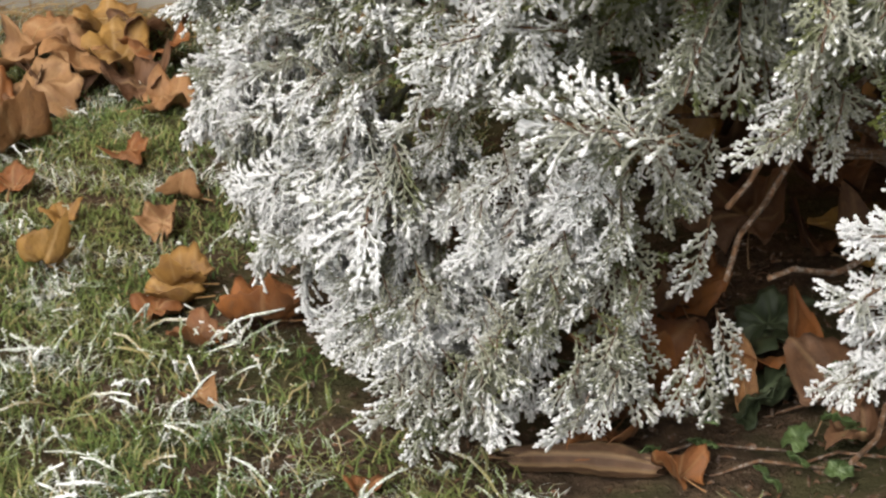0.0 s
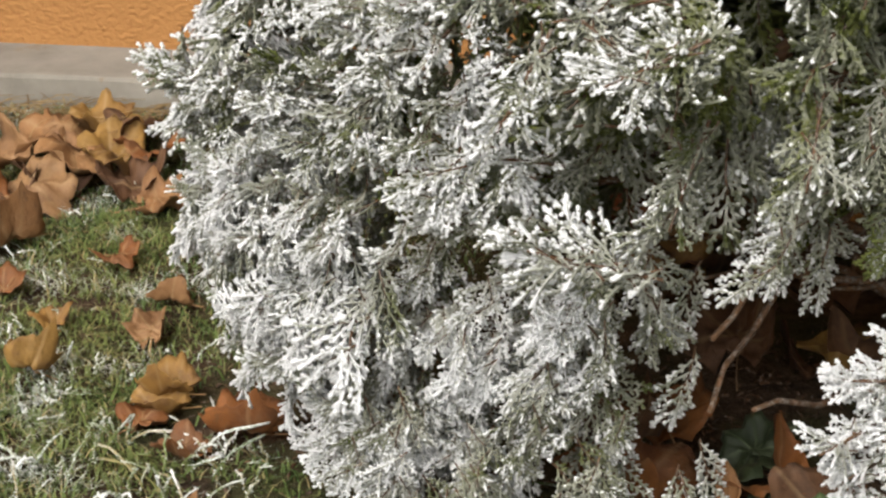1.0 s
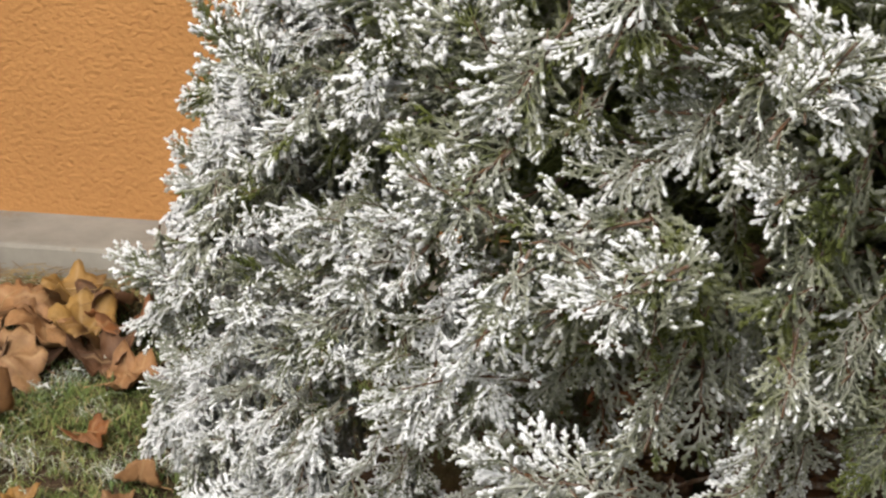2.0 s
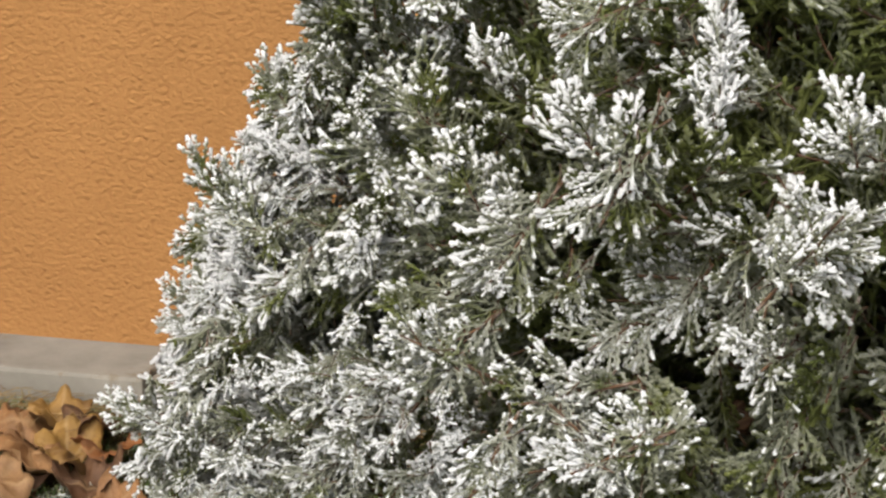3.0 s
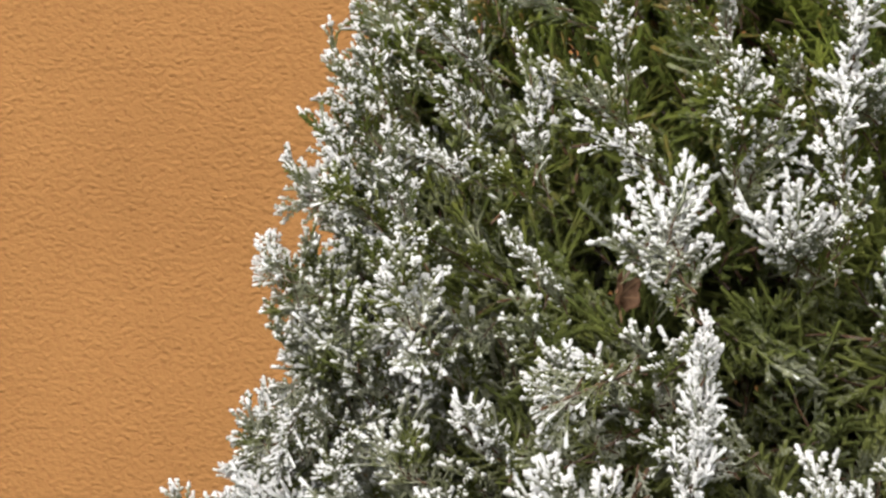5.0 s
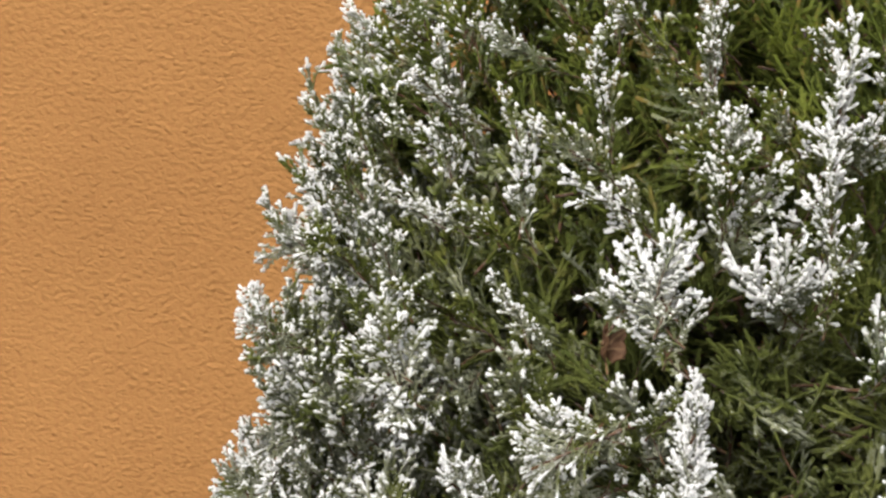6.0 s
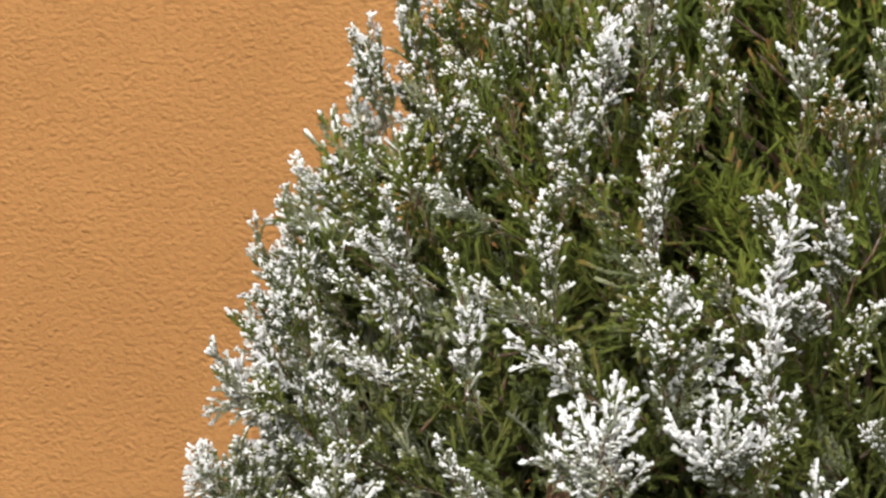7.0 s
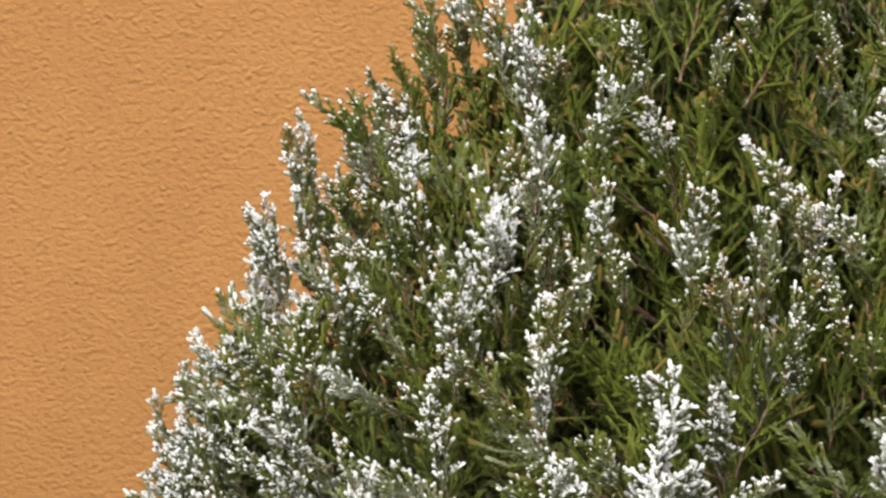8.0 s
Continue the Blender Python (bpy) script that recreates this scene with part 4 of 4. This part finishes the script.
for _ in range(75):
    x, y = rng.uniform(-0.10, 0.75), rng.uniform(-1.5, -0.2)
    # dark kinds prevail, so the leaf colour carries the shrub's shade
    kind = rng.choice(["rust", "dark", "dark", "ochre"])
    fallen_leaf(x, y, rng.uniform(0.015, 0.06), rng.choice([0.05, 0.06, 0.075]), rng.uniform(0, 360), rng.uniform(-10, 45), rng.uniform(-30, 30), kind, LITTER,
                rng.choice([3, 5]), 0.25, rng.choice([0.6, 0.9]), 0.2, group="leaf litter under the shrub")



def rolled_leaf(x, y, length, radius, turn):
    """A large dead leaf rolled up lengthwise, with ribs along the roll and torn ends."""
    along, round_ = 22, 30
    v, tip = [], []
    for layer in (0.0, -0.0013):
        for i in range(along):
            u = i / (along - 1)
            girth = radius * (0.40 + 0.60 * math.sin(math.pi * (0.10 + 0.74 * u))) * (1 + 0.09 * math.sin(11 * u))
            for j in range(round_):
                w = j / (round_ - 1)
                a = 0.6 + w * 2 * math.pi * 1.35
                q = girth * (1 - 0.28 * w) + layer + 0.0010 * math.sin(14 * a) + 0.0035 * noise.noise((u * 9, a * 1.2, 3.0))
                ragged = 0.030 * noise.noise((a * 2.5, 0.0, 5.0)) * (1 if u > 0.5 else -1) * (abs(u - 0.5) * 2) ** 4
                v.append(((u - 0.5) * length + ragged, q * math.cos(a), radius + q * math.sin(a) + 0.006 * math.sin(3 * u)))
                tip.append(0.5 + 0.5 * math.sin(14 * a))
    quads, n = [], along * round_
    for i in range(along - 1):
        for j in range(round_ - 1):
            a, b, c, d = i * round_ + j, i * round_ + j + 1, (i + 1) * round_ + j + 1, (i + 1) * round_ + j
            quads += [(a, b, c, d), (n + a, n + d, n + c, n + b)]
    for i in range(along - 1):
        for j in (0, round_ - 1):
            quads.append((i * round_ + j, (i + 1) * round_ + j, n + (i + 1) * round_ + j, n + i * round_ + j))
    for j in range(round_ - 1):
        for i in (0, along - 1):
            quads.append((i * round_ + j, i * round_ + j + 1, n + i * round_ + j + 1, n + i * round_ + j))
    s = Soup()
    s.add(np.array(v), np.array(quads), np.array(tip))
    ob = new("rolled_leaf")
    new("blade", mesh_from("leaf_roll", s.arrays(), [LEAF_ROLL])).parent = ob
    st = new("stalk", stalk_mesh(radius * 2, LEAF_ROLL))
    st.parent = ob
    st.matrix_local = pose(-length / 2, 0, radius, 0, 0, -90)
    ob.matrix_world = pose(x, y, ground_height(x, y) - 0.004, 0, 0, turn)
    tagged(ob, "large brown dead leaf rolled up lengthwise on the soil", "leaf", "leaf litter under the shrub")


rolled_leaf(-0.095, -1.535, 0.150, 0.018, -9)

CAUGHT = "rust-brown dead leaf caught between the boughs of the shrub"
for x, y, z, turn in ((0.006, -1.49, 1.025, 30), (0.106, -1.48, 0.56, 80), (0.170, -1.48, 0.52, 140), (0.092, -1.43, 0.35, 10), (0.163, -1.43, 0.35, 250)):
    fallen_leaf(x, y, z, 0.024, turn, 60, 20, "dark", CAUGHT, 5, 0.25, 0.9, 0.2, group="dead leaves caught in the shrub", slim=0.6)


# ---- ivy and small weeds under the shrub ----
def ivy_plant(x, y, sizes, label, material=IVY):
    ivy = tagged(new("ivy_plant"), label, "plant")
    ivy.location = (x, y, ground_height(x, y))
    r = random.Random(int(1000 * (x + 3)))
    s = Soup()
    add_tube(s, np.array([(-0.05, 0.0, 0.0), (0.0, 0.01, 0.012), (0.05, -0.01, 0.015), (0.10, 0.0, 0.005)]), np.array([0.002, 0.002, 0.0017, 0.0012]), 0.2, 5)
    stem = new("stem", mesh_from("stem", s.arrays(), [TWIG]))
    stem.parent = ivy
    for k, size in enumerate(sizes):
        leaf = new("leaf", leaf_mesh(200 + k + int(100 * (x + 2)), size, 5, 0.28, -0.15, 0.12, material))
        leaf.parent = ivy
        leaf.matrix_local = pose(r.uniform(-0.06, 0.08), r.uniform(-0.05, 0.05), 0.02 + 0.02 * k * r.random(), r.uniform(15, 50), r.uniform(-20, 20), r.uniform(0, 360))


ivy_plant(0.14, -1.42, (0.050, 0.045, 0.040), "dark green ivy with pale veins in the leaf litter")
ivy_plant(0.10, -1.28, (0.055, 0.050, 0.045), "dark green ivy with pale veins in the leaf litter")
ivy_plant(0.08, -1.54, (0.020, 0.016, 0.022, 0.018, 0.014), "small bright green weed among brown leaves", WEED)
ivy_plant(0.16, -1.52, (0.018, 0.014, 0.016, 0.020), "small bright green weed among brown leaves", WEED)
ivy_plant(0.02, -1.50, (0.014, 0.016, 0.012), "small bright green weed among brown leaves", WEED)


# ---- grass ----
def bare_soil(x, y):
    """How bare the ground is: under the shrub and along its edge."""
    d = math.hypot((x - 0.30) / 0.80, (y + 1.05) / 0.62)
    return 1 - min(1, max(0, (d - 0.98 + 0.18 * noise.noise((x * 6, y * 6, 1))) / 0.25))


def build_lawn():
    r = np.random.default_rng(21)
    s = Soup()
    n = 0
    while n < 74000:
        if n < 62000:
            x, y = r.uniform(-1.45, 0.5), r.uniform(-1.85, -0.02)
        else:                                            # thinner growth out into the lawn
            x, y = -0.4 + r.normal(0, 1.1), -1.6 + r.normal(0, 0.8)
        front = -0.1695 * (x + 0.6) - 0.16
        if y > front or r.random() < bare_soil(x, y) or noise.noise((x * 11, y * 11, 7)) < -0.55 + 0.45 * r.random():
            continue
        n += 1
        h, w = r.uniform(0.006, 0.024), r.uniform(0.0008, 0.0017)
        a, lean, bend = r.uniform(0, 2 * np.pi), r.uniform(0.2, 1.7), r.uniform(0.0, 1.3)
        d, side = np.array([math.cos(a), math.sin(a), 0]), np.array([-math.sin(a), math.cos(a), 0]) * w
        p0 = np.array([x, y, ground_height(x, y) - 0.003])
        p1 = p0 + d * lean * h * 0.4 + np.array([0, 0, h * 0.6])
        p2 = p0 + d * (lean * h * 0.9 + bend * h * 0.5) + np.array([0, 0, h * (1.0 - 0.3 * bend)])
        s.add(np.array([p0 - side, p0 + side, p1 - side * 0.9, p1 + side * 0.9, p2]), np.array([(0, 1, 3), (0, 3, 2), (2, 3, 4)]), np.array([0, 0, 0.5, 0.5, 1.0]))
    lawn = new("lawn_grass", mesh_from("lawn_grass", s.arrays(), [GRASS]))
    tagged(lawn, "short green and straw-coloured lawn grass touched with frost", "grass", kind="stuff")
    # coarse blades furred with rime
    s = Soup()
    n = 0
    while n < 1200:
        x, y = r.uniform(-1.6, -0.15), r.uniform(-2.3, -0.3)
        if r.random() > min(1, (x + 1.6) / 0.5, (y + 2.3) / 0.55):       # thins out into the lawn
            continue
        if r.random() < bare_soil(x, y) * 0.9 or r.random() < 0.55 * min(1, max(0, (y + 1.25) / 0.4)):
            continue
        n += 1
        h, a = r.uniform(0.012, 0.055) * (1.3 if y < -1.15 else 0.75), r.uniform(0, 2 * np.pi)
        lean = r.uniform(0.2, 1.5)
        d = np.array([math.cos(a), math.sin(a), 0])
        p0 = np.array([x, y, ground_height(x, y) + 0.002])
        us = np.linspace(0, 1, 7)
        pts = np.array([p0 + d * h * lean * u * (0.5 + 0.5 * u) + np.array([0, 0, h * (u - 0.42 * lean * u * u)]) for u in us])
        pts += r.normal(0, 0.0011, pts.shape)
        rad = r.uniform(0.0007, 0.0012) * (1.5 if y < -1.15 else 1.0) * np.array([0.5, 0.8, 1.1, 0.9, 1.2, 1.0, 0.7]) * r.uniform(0.8, 1.25, 7)
        add_tube(s, pts, rad, np.linspace(0.2, 1, 7), 5)
        for k in range(22):
            i = r.integers(0, 6)
            q = pts[i] + (pts[i + 1] - pts[i]) * r.random()
            e = r.normal(0, 0.0019, 3)
            add_tube(s, np.array([q, q + e]), np.array([0.0011, 0.0009]), r.uniform(0.75, 1.0), 3)
    blades = new("frosted_grass_blades", mesh_from("frosted_grass_blades", s.arrays(), [FROSTED_GRASS]))
    tagged(blades, "coarse grass blades furred with white rime", "grass", kind="stuff")


build_lawn()


def build_straw():
    """Dead stems at the foot of the kerb."""
    r = np.random.default_rng(33)
    m = np.array(WALL_POSE)
    s = Soup()
    for _ in range(650):
        p0 = m[:3, :3] @ np.array([r.uniform(-0.75, 0.5), -0.155 - abs(r.normal(0, 0.05)), 0.042]) + m[:3, 3]
        a, h = r.uniform(0, 2 * np.pi), r.uniform(0.02, 0.075)
        d = np.array([math.cos(a), math.sin(a) * 0.6 - 0.2, 0])
        pts = np.array([p0 + d * h * u * (0.3 + 1.1 * u) + np.array([0, 0, h * (u - 0.55 * u * u)]) for u in np.linspace(0, 1, 5)])
        add_tube(s, pts + r.normal(0, 0.001, pts.shape), r.uniform(0.0005, 0.0011) * np.array([1, 1, 0.9, 0.8, 0.5]), 0.2, 4)
    tagged(new("dry_grass", mesh_from("dry_grass", s.arrays(), [STRAW])), "bleached dead grass stems along the kerb", "grass", kind="stuff")


build_straw()


def build_soil_litter():
    """Crumbs of dead leaf, needles and bits of twig on the bare soil round the shrub."""
    r = np.random.default_rng(41)
    s = Soup()
    n = 0
    while n < 2600:
        x, y = r.uniform(-0.75, 0.40), r.uniform(-1.85, -0.85)
        if r.random() > bare_soil(x, y) + 0.04:
            continue
        n += 1
        a, h, tilt = r.uniform(0, 2 * np.pi), r.uniform(0.004, 0.018), r.normal(0, 0.25)
        d = np.array([math.cos(a), math.sin(a), tilt]) * h
        p0 = np.array([x, y, ground_height(x, y) + 0.002])
        thick = r.uniform(0.0004, 0.0009) if n % 3 else r.uniform(0.0012, 0.0030)
        pts = np.array([p0, p0 + d * 0.5 + np.array([0, 0, 0.002 * r.random()]), p0 + d])
        add_tube(s, pts, thick * np.array([0.8, 1.0, 0.6]), 0.2, 4)
    tagged(new("soil_litter", mesh_from("soil_litter", s.arrays(), [TWIG])), "brown crumbs of dead leaf and twig on bare soil", "litter", kind="stuff")


build_soil_litter()
